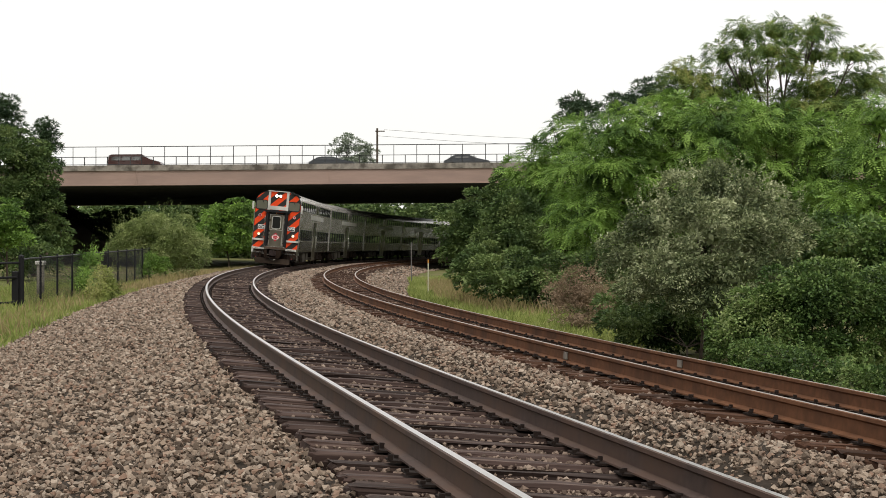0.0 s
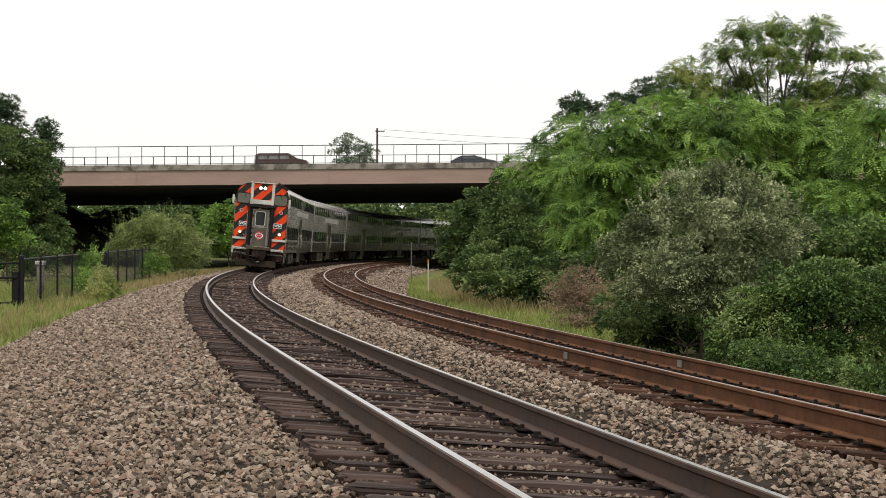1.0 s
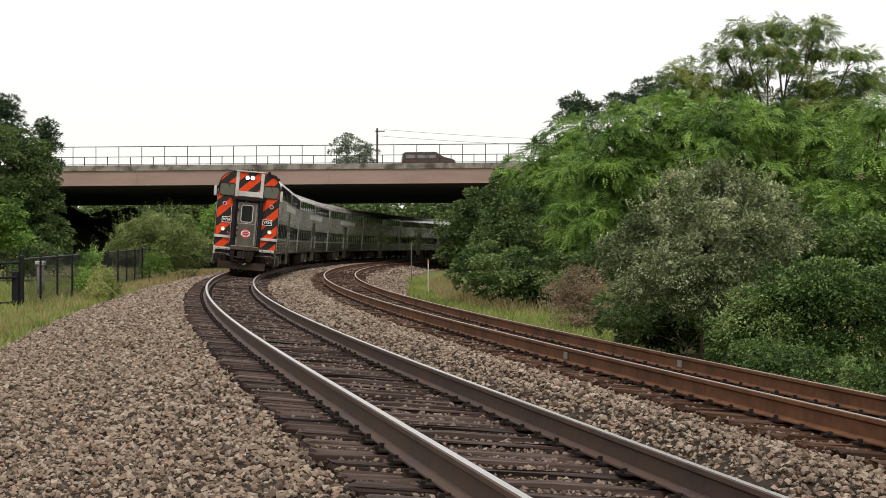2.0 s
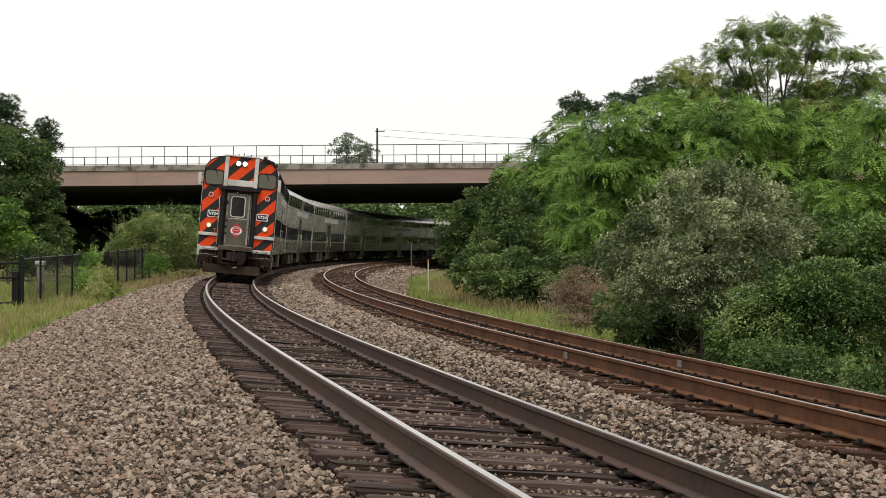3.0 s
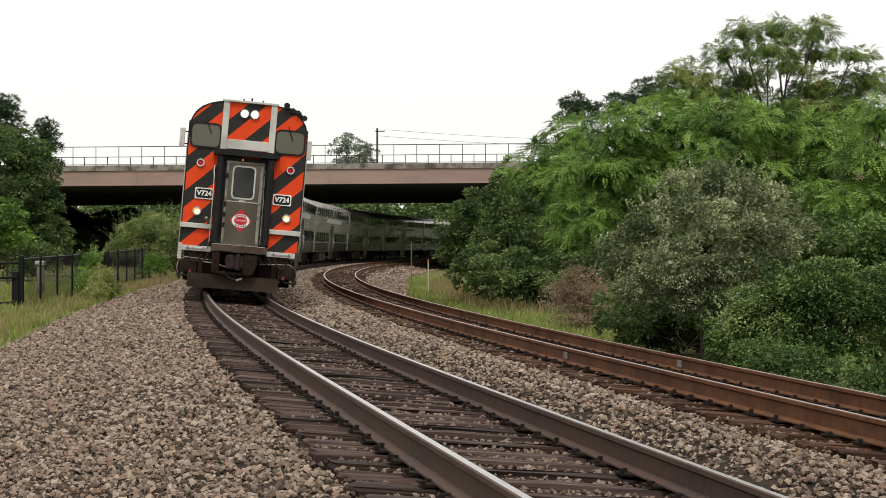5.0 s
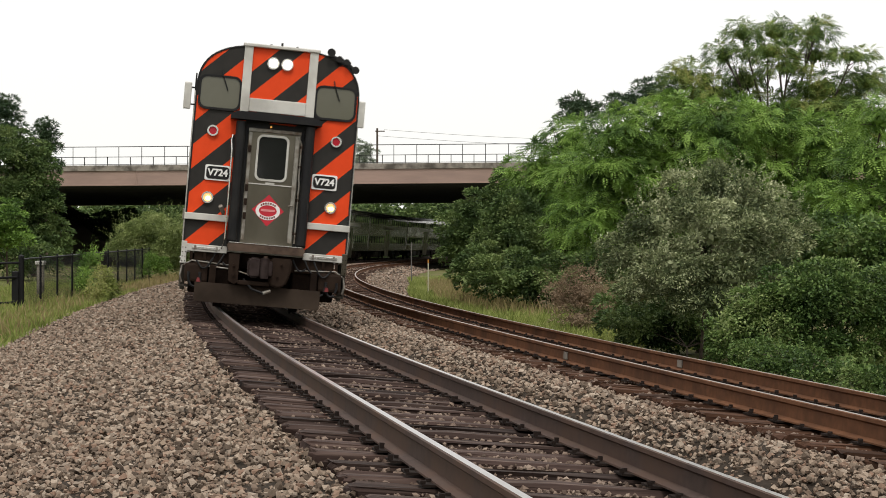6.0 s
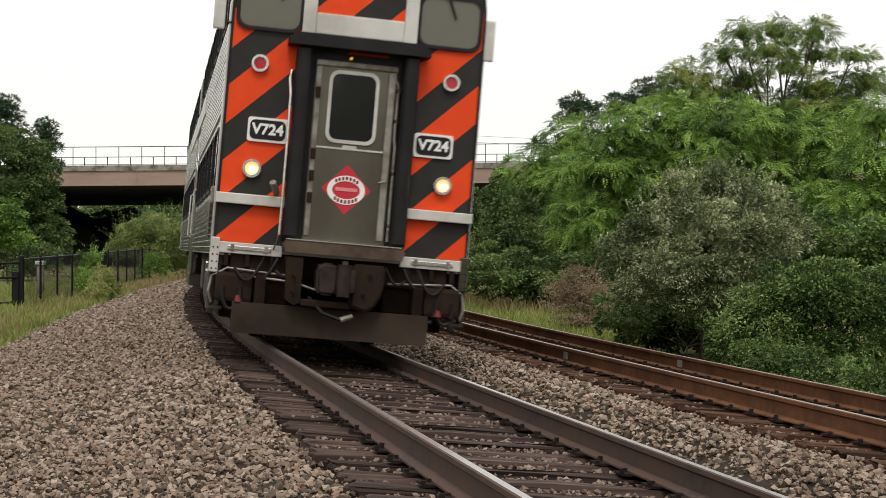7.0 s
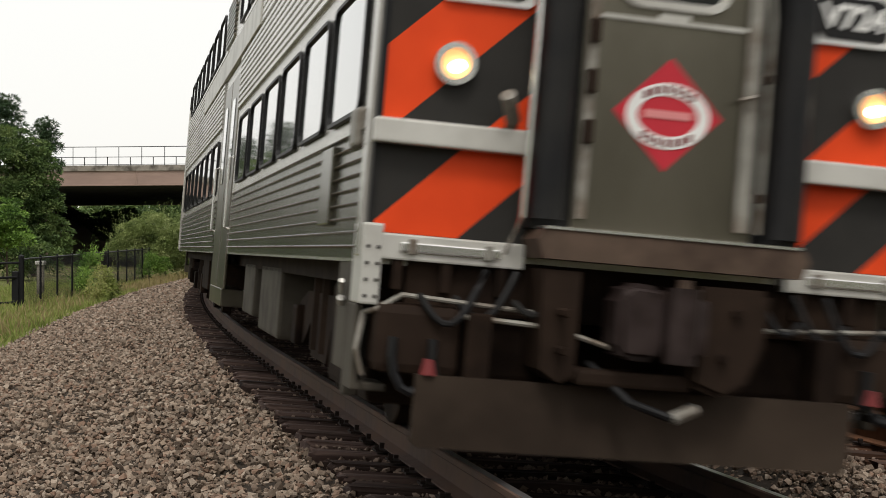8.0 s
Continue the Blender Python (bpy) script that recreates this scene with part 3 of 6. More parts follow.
def window_meshes(w, h):
    pane, fr = bmesh.new(), bmesh.new()
    o, i = rounded(w + 0.03, h + 0.03, 0.095), rounded(w - 0.015, h - 0.015, 0.08)
    slab(pane, rounded(w, h, 0.08), 0.0, 0.012, axis="x")
    ring(fr, o, i, 0.0, 0.03, axis="x")
    return finish("window", pane, M_GLASS), finish("window_frame", fr, M_BLACK)


def wheel_mesh():
    bm = bmesh.new()
    tube(bm, (-0.065, 0, 0), (0.065, 0, 0), 0.46, seg=24)
    tube(bm, (-0.085, 0, 0), (-0.05, 0, 0), 0.49, seg=24)
    tube(bm, (0.0, 0, 0), (0.13, 0, 0), 0.13, seg=12)
    return finish("wheel", bm, M_UNDER)


PANE_BIG, FRAME_BIG = window_meshes(1.30, 0.68)
PANE_TOP, FRAME_TOP = window_meshes(1.22, 0.56)
WHEEL = wheel_mesh()


def add_window(car, side, y, z, top):
    w = part("window", PANE_TOP if top else PANE_BIG, None, car, "dark tinted window")
    w.matrix_basis = pose(side * (HALF + 0.006), y, z, 0, 0, 180 if side < 0 else 0)
    part("window_frame", FRAME_TOP if top else FRAME_BIG, None, w, "black rubber gasket")


def add_bogie(car, y):
    bm = bmesh.new()
    box(bm, -0.45, 0.45, y - 0.25, y + 0.25, 0.42, 0.98)
    b = part("bogie", bm, M_UNDER, car, "grimy two-axle bogie")
    for side in (-1, 1):
        bm = bmesh.new()
        pts = [(y - 1.65, 0.62), (y - 1.5, 0.36), (y - 1.05, 0.36), (y - 0.6, 0.55), (y - 0.45, 0.3), (y + 0.45, 0.3), (y + 0.6, 0.55), (y + 1.05, 0.36), (y + 1.5, 0.36), (y + 1.65, 0.62), (y + 0.9, 0.78), (y - 0.9, 0.78)]
        slab(bm, pts, side * 1.0, side * 1.16, axis="x")
        for dy in (-1.27, 1.27):
            box(bm, min(side * 1.0, side * 1.22), max(side * 1.0, side * 1.22), y + dy - 0.16, y + dy + 0.16, 0.34, 0.66, 0.03)
        for dy in (-0.25, 0.25):
            tube(bm, (side * 1.1, y + dy, 0.36), (side * 1.1, y + dy, 0.92), 0.1, seg=10)
        part("side_frame", bm, M_UNDER, b, "cast steel side frame")
        for dy in (-1.27, 1.27):
            w = part("wheel", WHEEL, None, b)
            w.matrix_basis = pose(side * 0.75, y + dy, 0.46, 0, 0, 180 if side < 0 else 0)
    for dy in (-1.27, 1.27):
        bm = bmesh.new()
        tube(bm, (-0.7, y + dy, 0.46), (0.7, y + dy, 0.46), 0.08, seg=10)
        part("axle", bm, M_UNDER, b)


def build_coach(cab):
    car = thing("cab_coach" if cab else "coach",
                "double-deck stainless steel cab coach with orange and charcoal striped end" if cab else "double-deck fluted stainless steel passenger coach coupled in the train",
                "train car", "train")
    y0 = 0.02 if cab else 0.15
    part("body", shell(y0, LENGTH - 0.15), M_STEEL, car, "stainless steel car body", smooth=True)
    bm = bmesh.new()
    box(bm, -1.3, 1.3, 0.5, LENGTH - 0.5, 0.9, 1.02)
    part("underframe", bm, M_UNDER, car)
    roof = [(x * 1.004, z + 0.012) for x, z in SIDE[7:]]
    bm = bmesh.new()
    slab(bm, roof + [(-x, z) for x, z in roof[::-1]], y0 + 0.25, LENGTH - 0.3)
    part("roof", bm, M_ROOF, car, "dull ribbed steel roof", smooth=True)
    for y in np.arange(2.0, 25, 2.9):
        bm = bmesh.new()
        box(bm, -0.35, 0.35, y - 0.3, y + 0.3, 4.80, 4.88, 0.03)
        part("roof_vent", bm, M_ROOF, car)
    for side in (-1, 1):
        for a, b in ((0.22, 10.35), (13.3, LENGTH - 0.4)):
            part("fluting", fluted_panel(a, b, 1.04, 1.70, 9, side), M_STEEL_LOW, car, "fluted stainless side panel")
            part("fluting", fluted_panel(a, b, 2.62, 3.22, 9, side, 0.026, True), M_STEEL, car, "fluted stainless side panel")
            part("fluting", fluted_panel(a, b, 3.24, 3.66, 6, side, 0.026, True), M_STEEL, car, "fluted stainless side panel")
        bm = bmesh.new()
        box(bm, min(side * HALF, side * (HALF + 0.042)), max(side * HALF, side * (HALF + 0.042)), 1.30, 1.78, 1.22, 1.66, 0.008)
        part("hatch", bm, M_STEEL_LOW, car, "flat steel hatch over the fluting")
        if cab:
            bm = bmesh.new()
            box(bm, min(side * HALF, side * (HALF + 0.06)), max(side * HALF, side * (HALF + 0.06)), 0.28, 0.52, 1.60, 1.80, 0.02)
            part("latch_box", bm, M_WORN_SILVER, car, "small worn latch box")
        for a, b in ((0.03, 0.19), (LENGTH - 0.36, LENGTH - 0.16)):
            bm = bmesh.new()
            box(bm, min(side * HALF, side * (HALF + 0.03)), max(side * HALF, side * (HALF + 0.03)), max(a, y0), b, 1.05, 3.9, 0.008)
            part("corner_post", bm, M_STEEL, car, "smooth steel corner post")
        bm = bmesh.new()
        box(bm, min(side * HALF, side * (HALF + 0.045)), max(side * HALF, side * (HALF + 0.045)), 7.8, 18.6, 3.24, 3.56, 0.01)
        part("letterboard", bm, M_SILVER, car, "plain pale letterboard strip")
        for y in [1.12 + 1.6 * i for i in range(6)] + [14.35 + 1.6 * i for i in range(7)]:
            add_window(car, side, y, 2.14, False)
        for y in [1.3 + 1.55 * i for i in range(7)] + [15.1 + 1.55 * i for i in range(7)]:
            add_window(car, side, y, 4.0, True)
        bm = bmesh.new()
        for i in range(9):
            z = 3.72 + i * 0.065
            box(bm, min(side * HALF, side * (HALF + 0.03)), max(side * HALF, side * (HALF + 0.03)), 12.3, 13.9, z, z + 0.035)
        part("louvre", bm, M_STEEL_DIRTY, car, "louvred ventilation grille")
        for k, y in enumerate((10.55, 11.9)):
            bm = bmesh.new()
            box(bm, min(side * (HALF - 0.02), side * (HALF + 0.012)), max(side * (HALF - 0.02), side * (HALF + 0.012)), y, y + 1.25, 0.62, 3.1, 0.01)
            d = part("door", bm, M_STEEL_DIRTY, car, "sliding side door")
            bm = bmesh.new()
            slab(bm, rounded(0.5, 0.95, 0.08), side * (HALF + 0.014), side * (HALF + 0.022), axis="x", at=(0, y + 0.62, 2.35))
            part("door_window", bm, M_GLASS, d)
        bm = bmesh.new()
        box(bm, min(side * 1.2, side * (HALF + 0.02)), max(side * 1.2, side * (HALF + 0.02)), 10.7, 13.0, 0.42, 0.62, 0.01)
        part("step_well", bm, M_STEEL_DIRTY, car, "steel boarding step well")
        for yy in (10.5, 13.22):
            bm = bmesh.new()
            pipe(bm, [(side * (HALF + 0.01), yy, 1.3), (side * (HALF + 0.06), yy, 1.32), (side * (HALF + 0.06), yy, 2.1), (side * (HALF + 0.01), yy, 2.12)], 0.016, 6)
            part("grab_rail", bm, M_CHROME, car)
    for y, a, b, z in ((6.6, 1.9, 1.3, 0.34), (9.0, 1.3, 1.3, 0.42), (15.2, 2.4, 1.3, 0.36), (18.2, 1.7, 1.28, 0.45), (16.9, 0.6, 1.15, 0.5)):
        bm = bmesh.new()
        box(bm, -b, b, y - a / 2, y + a / 2, z, 0.96, 0.03)
        part("equipment_box", bm, M_BOXES if y < 10 else M_UNDER, car, "grimy underfloor equipment box")
    add_bogie(car, 3.9)
    add_bogie(car, 22.0)
    for y, s in ((0.05, -1), (LENGTH - 0.05, 1)):
        if cab and s < 0:
            continue
        bm = bmesh.new()
        for x in (-0.62, 0.62):
            box(bm, x - 0.09, x + 0.09, min(y - s * 0.15, y + s * 0.07), max(y - s * 0.15, y + s * 0.07), 1.2, 3.5, 0.03)
        box(bm, -0.7, 0.7, min(y - s * 0.15, y + s * 0.07), max(y - s * 0.15, y + s * 0.07), 3.35, 3.52, 0.03)
        box(bm, -0.14, 0.14, min(y - s * 0.8, y + s * 0.04), max(y - s * 0.8, y + s * 0.04), 0.7, 1.0, 0.03)
        part("gangway_diaphragm", bm, M_BLACK, car, "black rubber gangway diaphragm")
    return car


def lamp(car, name, x, z, r, lens, label, y=0.0):
    bm = bmesh.new()
    o = [(r * math.cos(a), r * math.sin(a)) for a in np.linspace(0, 2 * math.pi, 25)[:-1]]
    ring(bm, [(p * 1.0, q * 1.0) for p, q in o], [(p * 0.72, q * 0.72) for p, q in o], y - 0.075, y - 0.022, at=(x, 0, z))
    h = part(name, bm, M_CHROME, car, label, smooth=True)
    bm = bmesh.new()
    slab(bm, [(p * 0.74, q * 0.74) for p, q in o], y - 0.055, y - 0.03, at=(x, 0, z))
    part("lens", bm, lens, h)
    if lens is M_LAMP_WARM:
        bm = bmesh.new()
        slab(bm, [(p * 0.36 + 0.01, q * 0.26 - 0.012) for p, q in o], y - 0.062, y - 0.05, at=(x, 0, z))
        part("bulb", bm, M_BULB, h)
    return h


def text_mesh(words, size):
    cu = bpy.data.curves.new("digits", "FONT")
    cu.body, cu.size, cu.align_x, cu.align_y, cu.extrude, cu.offset = words, size, "CENTER", "CENTER", 0.004, 0.006
    ob = bpy.data.objects.new("digits", cu)
    scene.collection.objects.link(ob)
    bpy.context.view_layer.update()
    me = bpy.data.meshes.new_from_object(ob.evaluated_get(bpy.context.evaluated_depsgraph_get()))
    bpy.data.objects.remove(ob)
    me.materials.clear()
    me.materials.append(M_WHITE)
    return me


def build_cab_end(car):
    """The driving end: local y runs back into the car, so the front faces -y."""
    bm = bmesh.new()
    out = [(x, z) for x, z in SECTION]
    out[0], out[-1] = (1.455, 1.17), (-1.455, 1.17)
    slab(bm, out, -0.02, 0.018)
    part("end_plate", bm, M_STRIPE, car, "orange and charcoal diagonally striped end plate")
    bm = bmesh.new()
    inner = [(x * 0.985, 1.17 + (z - 1.17) * 0.994) for x, z in out]
    ring(bm, [(x * 1.004, z + 0.004) for x, z in out], inner, -0.032, 0.03)
    part("corner_trim", bm, M_BLACK, car)
    for side in (-1, 1):
        # windscreens
        bm = bmesh.new()
        slab(bm, rounded(0.70, 0.56, 0.12), -0.045, -0.024, at=(side * 1.035, 0, 3.90))
        w = part("windscreen", bm, M_CABGLASS, car, "windscreen pane with a grey-green sky reflection in its colour")
        bm = bmesh.new()
        ring(bm, rounded(0.76, 0.62, 0.14), rounded(0.68, 0.54, 0.11), -0.06, -0.02, at=(side * 1.035, 0, 3.90))
        part("gasket", bm, M_BLACK, w, "black rubber gasket")
        bm = bmesh.new()
        pipe(bm, [(side * 1.0 - 0.02, -0.06, 4.30), (side * 1.0, -0.085, 4.2), (side * 1.0 + 0.1, -0.07, 3.95)], 0.012, 6)
        part("wiper", bm, M_BLACK, w)
        # silver pillars beside the headlamp panel
        bm = bmesh.new()
        box(bm, side * 0.585 - 0.078, side * 0.585 + 0.078, -0.065, -0.018, 3.58, 4.80, 0.012)
        part("pillar", bm, M_SILVER, car, "silver-painted pillar")
        lamp(car, "marker_lamp", side * 1.105, 3.215, 0.098, M_LENS_RED, "red marker lamp in a bright ring")
        # number boards
        bm = bmesh.new()
        slab(bm, rounded(0.455, 0.275, 0.03), -0.05, -0.021, at=(side * 0.955, 0, 2.468))
        nb = part("number_board", bm, M_WHITE, car, "white-framed black number board reading V724")
        bm = bmesh.new()
        slab(bm, rounded(0.405, 0.222, 0.06), -0.056, -0.045, at=(side * 0.955, 0, 2.468))
        part("board_face", bm, M_BLACK, nb)
        t = part("lettering", text_mesh("V724", 0.168), None, nb, "white characters")
        t.matrix_basis = pose(side * 0.955, -0.058, 2.468, 90, 0, 0)
        # lower lamps, step bars, sills
        lamp(car, "ditch_lamp", side * 1.10, 2.02, 0.105, M_LAMP_WARM, "lit round ditch lamp")
        bm = bmesh.new()
        box(bm, min(side * 0.70, side * 1.475), max(side * 0.70, side * 1.475), -0.11, -0.02, 1.605, 1.725, 0.012)
        part("step_bar", bm, M_SILVER, car, "silver step bar")
        bm = bmesh.new()
        box(bm, min(side * 0.68, side * 1.47), max(side * 0.68, side * 1.47), -0.06, 0.03, 1.045, 1.172, 0.01)
        part("sill_bar", bm, M_SILVER, car, "silver end sill")
        bm = bmesh.new()
        box(bm, min(side * 0.80, side * 1.3), max(side * 0.80, side * 1.3), -0.075, -0.055, 1.085, 1.135, 0.008)
        part("sill_plate", bm, M_CHROME, car)
        bm = bmesh.new()
        box(bm, min(side * 1.385, side * 1.48), max(side * 1.385, side * 1.48), -0.068, 0.26, 0.82, 1.215, 0.012)
        part("corner_bracket", bm, M_SILVER if side < 0 else M_STEEL_DIRTY, car, "riveted silver corner bracket")
        for zz in (0.86, 0.94, 1.02, 1.10):
            for xx in (1.405, 1.455):
                bm = bmesh.new()
                bmesh.ops.create_icosphere(bm, subdivisions=1, radius=0.011, matrix=Matrix.Translation((side * xx, -0.070, zz)))
                part("rivet", bm, M_UNDER, car)
        # mirrors
        bm = bmesh.new()
        mx, mz = (1.515, -0.05) if side > 0 else (1.60, 0.0)
        box(bm, side * mx - 0.065, side * mx + 0.065, -0.02, 0.03, 3.56 + mz, 4.04 + mz, 0.02)
        mi = part("side_mirror", bm, M_SILVER, car, "flat silver side mirror")
        for zz in (3.65, 3.95):
            bm = bmesh.new()
            tube(bm, (side * 1.43, 0.02, zz), (side * mx, 0.01, zz), 0.015, seg=6)
            part("arm", bm, M_BLACK, mi)
        # black gangway posts beside the door
        bm = bmesh.new()
        tube(bm, (side * 0.615, -0.16, 1.30), (side * 0.615, -0.16, 3.42), 0.09, seg=18)
        box(bm, side * 0.615 - 0.088, side * 0.615 + 0.088, -0.16, -0.01, 1.25, 3.42, 0.02)
        part("gangway_post", bm, M_BLACK, car, "black rubber gangway post", smooth=True)
        # hoses, air pipe, footboard
        bm = bmesh.new()
        pipe(bm, [(side * 1.44, 0.0, 0.78), (side * 1.40, -0.1, 0.80), (side * 1.28, -0.12, 0.88), (side * 0.55, -0.12, 0.84)], 0.013, 8)
        pipe(bm, [(side * 1.44, 0.0, 0.78), (side * 1.47, -0.03, 0.60), (side * 1.43, -0.02, 0.48)], 0.016, 8)
        part("cut_lever", bm, M_WORN_SILVER, car, "bright coupler lever rod")
        bm = bmesh.new()
        box(bm, min(side * 0.98, side * 1.40), max(side * 0.98, side * 1.40), -0.14, 0.25, 0.50, 0.84, 0.05)
        part("buffer_box", bm, M_TAN, car, "grimy brown box beside the coupler")
        for k, xx in enumerate((1.02, 1.22)):
            bm = bmesh.new()
            arc = [(side * (xx + 0.10 * math.cos(a)), -0.16 - 0.02 * k, 0.62 - 0.20 * math.sin(a)) for a in np.linspace(-0.3, math.pi + 0.3, 9)]
            pipe(bm, arc, 0.024, 8)
            part("air_hose", bm, M_BLACK, car, "black rubber air hose")
        bm = bmesh.new()
        tube(bm, (side * 1.14, -0.20, 0.51), (side * 1.14, -0.20, 0.585), 0.042, 0.024, seg=10)
        part("hose_coupling", bm, M_FADED_RED, car, "red hose coupling")
        bm = bmesh.new()
        box(bm, min(side * 1.30, side * 1.48), max(side * 1.30, side * 1.48), 0.02, 0.30, 0.40, 0.44, 0.01)
        box(bm, min(side * 1.44, side * 1.48), max(side * 1.44, side * 1.48), 0.02, 0.30, 0.42, 0.82, 0.01)
        part("stirrup_step", bm, M_BOXES, car, "grey steel stirrup step")
        # ladder bracket behind the corner, and an added block against side light
        bm = bmesh.new()
        box(bm, min(side * 1.41, side * 1.45), max(side * 1.41, side * 1.45), 0.55, 0.95, 0.46, 1.03, 0.01)
        box(bm, min(side * 1.38, side * 1.46), max(side * 1.38, side * 1.46), 0.40, 0.47, 0.34, 1.03, 0.01)
        part("side_bracket", bm, M_BOXES, car, "pale grey bracket plate under the corner")
        bm = bmesh.new()
        tube(bm, (side * 1.47, 0.62, 0.86), (side * 1.49, 0.52, 0.92), 0.014, seg=8)
        tube(bm, (side * 1.47, 0.62, 0.80), (side * 1.48, 0.58, 0.83), 0.02, seg=8)
        part("valve_handle", bm, M_SILVER, car, "bright valve handle")
        bm = bmesh.new()
        box(bm, min(side * 0.92, side * 1.32), max(side * 0.92, side * 1.32), 0.5, 2.1, 0.30, 0.9, 0.04)
        part("side_light_block", bm, M_UNDER, car, "grimy unseen block under the floor, added to keep out side light")
        # jumper cables and brackets below the sill
        for k, (xa, xb, drop) in enumerate(((0.72, 1.02, 0.16), (0.88, 1.20, 0.20), (0.50, 0.74, 0.12))):
            bm = bmesh.new()
            pipe(bm, [(side * (xa + (xb - xa) * u), -0.10 - 0.03 * k - 0.05 * math.sin(math.pi * u), 1.03 - drop * math.sin(math.pi * u) - 0.14 * u) for u in np.linspace(0, 1, 9)], 0.017, 7)
            part("jumper_cable", bm, M_BLACK, car, "black rubber jumper cable")
        for xx in (0.78, 1.06, 1.30):
            bm = bmesh.new()
            box(bm, side * xx - 0.025, side * xx + 0.025, -0.05, 0.02, 0.90, 1.05, 0.008)
            part("cable_bracket", bm, M_UNDER, car)
        for xx in (0.86, 1.24):
            bm = bmesh.new()
            box(bm, side * xx - 0.02, side * xx + 0.02, -0.085, -0.058, 1.075, 1.150, 0.006)
            part("sill_clip", bm, M_WORN_SILVER, car)
    bm = bmesh.new()
    tube(bm, (-0.80, -0.09, 1.77), (-0.86, -0.20, 1.88), 0.038, seg=12)
    tube(bm, (-0.80, -0.03, 1.71), (-0.80, -0.09, 1.77), 0.03, seg=10)
    part("socket", bm, M_WORN_SILVER, car, "small worn electrical socket")
    bm = bmesh.new()
    pipe(bm, [(-0.745, -0.02, 3.12), (-0.75, -0.15, 3.16), (-0.765, -0.20, 3.06), (-0.745, -0.21, 2.9), (-0.738, -0.21, 2.2), (-0.738, -0.19, 1.3), (-0.78, -0.05, 1.12)], 0.014, 8)
    part("grab_rail", bm, M_CHROME, car, "thin silver grab rail")
    bm = bmesh.new()
    box(bm, -0.507, 0.507, -0.055, -0.018, 3.62, 3.86, 0.012)
    part("crossbar", bm, M_SILVER, car, "silver-painted crossbar")
    bm = bmesh.new()
    box(bm, -0.69, 0.69, -0.10, 0.05, 4.775, 4.83, 0.012)
    part("top_trim", bm, M_SILVER, car)
    for x in (-0.135, 0.115):
        lamp(car, "headlamp", x, 4.51, 0.108, M_LAMP, "lit round headlamp")
    bm = bmesh.new()
    slab(bm, [(-0.81, 3.45), (0.81, 3.45), (0.81, 3.53), (0.70, 3.59), (-0.70, 3.59), (-0.81, 3.53)], -0.30, 0.0)
    part("canopy", bm, M_BLACK, car, "black hood over the end door")
    # no real recess: a flat plate, black so the gap round the door looks dark
    bm = bmesh.new()
    box(bm, -0.56, 0.56, -0.045, 0.01, 1.26, 3.42)
    part("door_surround", bm, M_BLACK, car, "flat black plate drawn as the recess round the end door")
    bm = bmesh.new()
    box(bm, -0.47, 0.47, -0.085, -0.04, 1.27, 3.33, 0.012)
    door = part("end_door", bm, M_STEEL_DIRTY, car, "dull steel end door")
    bm = bmesh.new()
    slab(bm, rounded(0.52, 0.76, 0.09), -0.096, -0.083, at=(-0.02, 0, 2.81))
    part("door_window", bm, M_DOORGLASS, door, "dark glass pane")
    bm = bmesh.new()
    ring(bm, rounded(0.575, 0.83, 0.11), rounded(0.50, 0.75, 0.085), -0.112, -0.08, at=(-0.02, 0, 2.81))
    part("window_frame", bm, M_SILVER, door, "rounded silver window frame")
    bm = bmesh.new()
    box(bm, 0.37, 0.45, -0.125, -0.083, 1.32, 3.25, 0.015)
    box(bm, -0.46, -0.40, -0.115, -0.083, 1.32, 3.25, 0.012)
    part("door_post", bm, M_WORN_SILVER, door, "worn silver guide post")
    bm = bmesh.new()
    box(bm, -0.47, 0.47, -0.12, -0.083, 3.26, 3.32, 0.012)
    part("door_header", bm, M_WORN_SILVER, door, "worn silver door header")
    bm = bmesh.new()
    pipe(bm, [(0.50, -0.11, 1.32), (0.50, -0.11, 2.4), (0.485, -0.11, 2.5), (0.485, -0.11, 3.10), (0.42, -0.12, 3.22)], 0.016, 8)
    part("conduit", bm, M_WORN_SILVER, door, "thin worn conduit beside the door")
    for zz in (1.5, 2.1, 2.7, 3.05):
        bm = bmesh.new()
        box(bm, 0.455, 0.525, -0.125, -0.085, zz - 0.025, zz + 0.025, 0.008)
        part("clamp", bm, M_TAN, door)
    bm = bmesh.new()
    box(bm, -0.42, 0.40, -0.1, -0.083, 2.325, 2.345)
    box(bm, -0.02 - 0.08, -0.02 + 0.08, -0.1, -0.083, 2.345, 2.375)
    part("door_ledge", bm, M_SILVER, door)
    for zz in (1.75, 2.0, 2.25, 2.95):
        bm = bmesh.new()
        box(bm, -0.455, -0.40, -0.14, -0.11, zz - 0.06, zz + 0.06, 0.01)
        part("hinge", bm, M_TAN, door)
    bm = bmesh.new()
    pipe(bm, [(0.41, -0.125, 2.0), (0.41, -0.16, 2.0), (0.34, -0.16, 1.98)], 0.014, 6)
    part("latch", bm, M_WORN_SILVER, door)
    bm = bmesh.new()
    slab(bm, [(0.0, 0.285), (-0.285, 0), (0, -0.285), (0.285, 0)], -0.09, -0.086, at=(-0.015, 0, 1.875))
    logo = part("emblem", bm, M_RED, door, "red diamond emblem with a white oval band")
    el = lambda a, b: [(a * math.cos(t), b * math.sin(t)) for t in np.linspace(0, 2 * math.pi, 33)[:-1]]
    bm = bmesh.new()
    ring(bm, el(0.218, 0.166), el(0.160, 0.102), -0.095, -0.088, at=(-0.015, 0, 1.868))
    part("oval_band", bm, M_WHITE, logo)
    bm = bmesh.new()
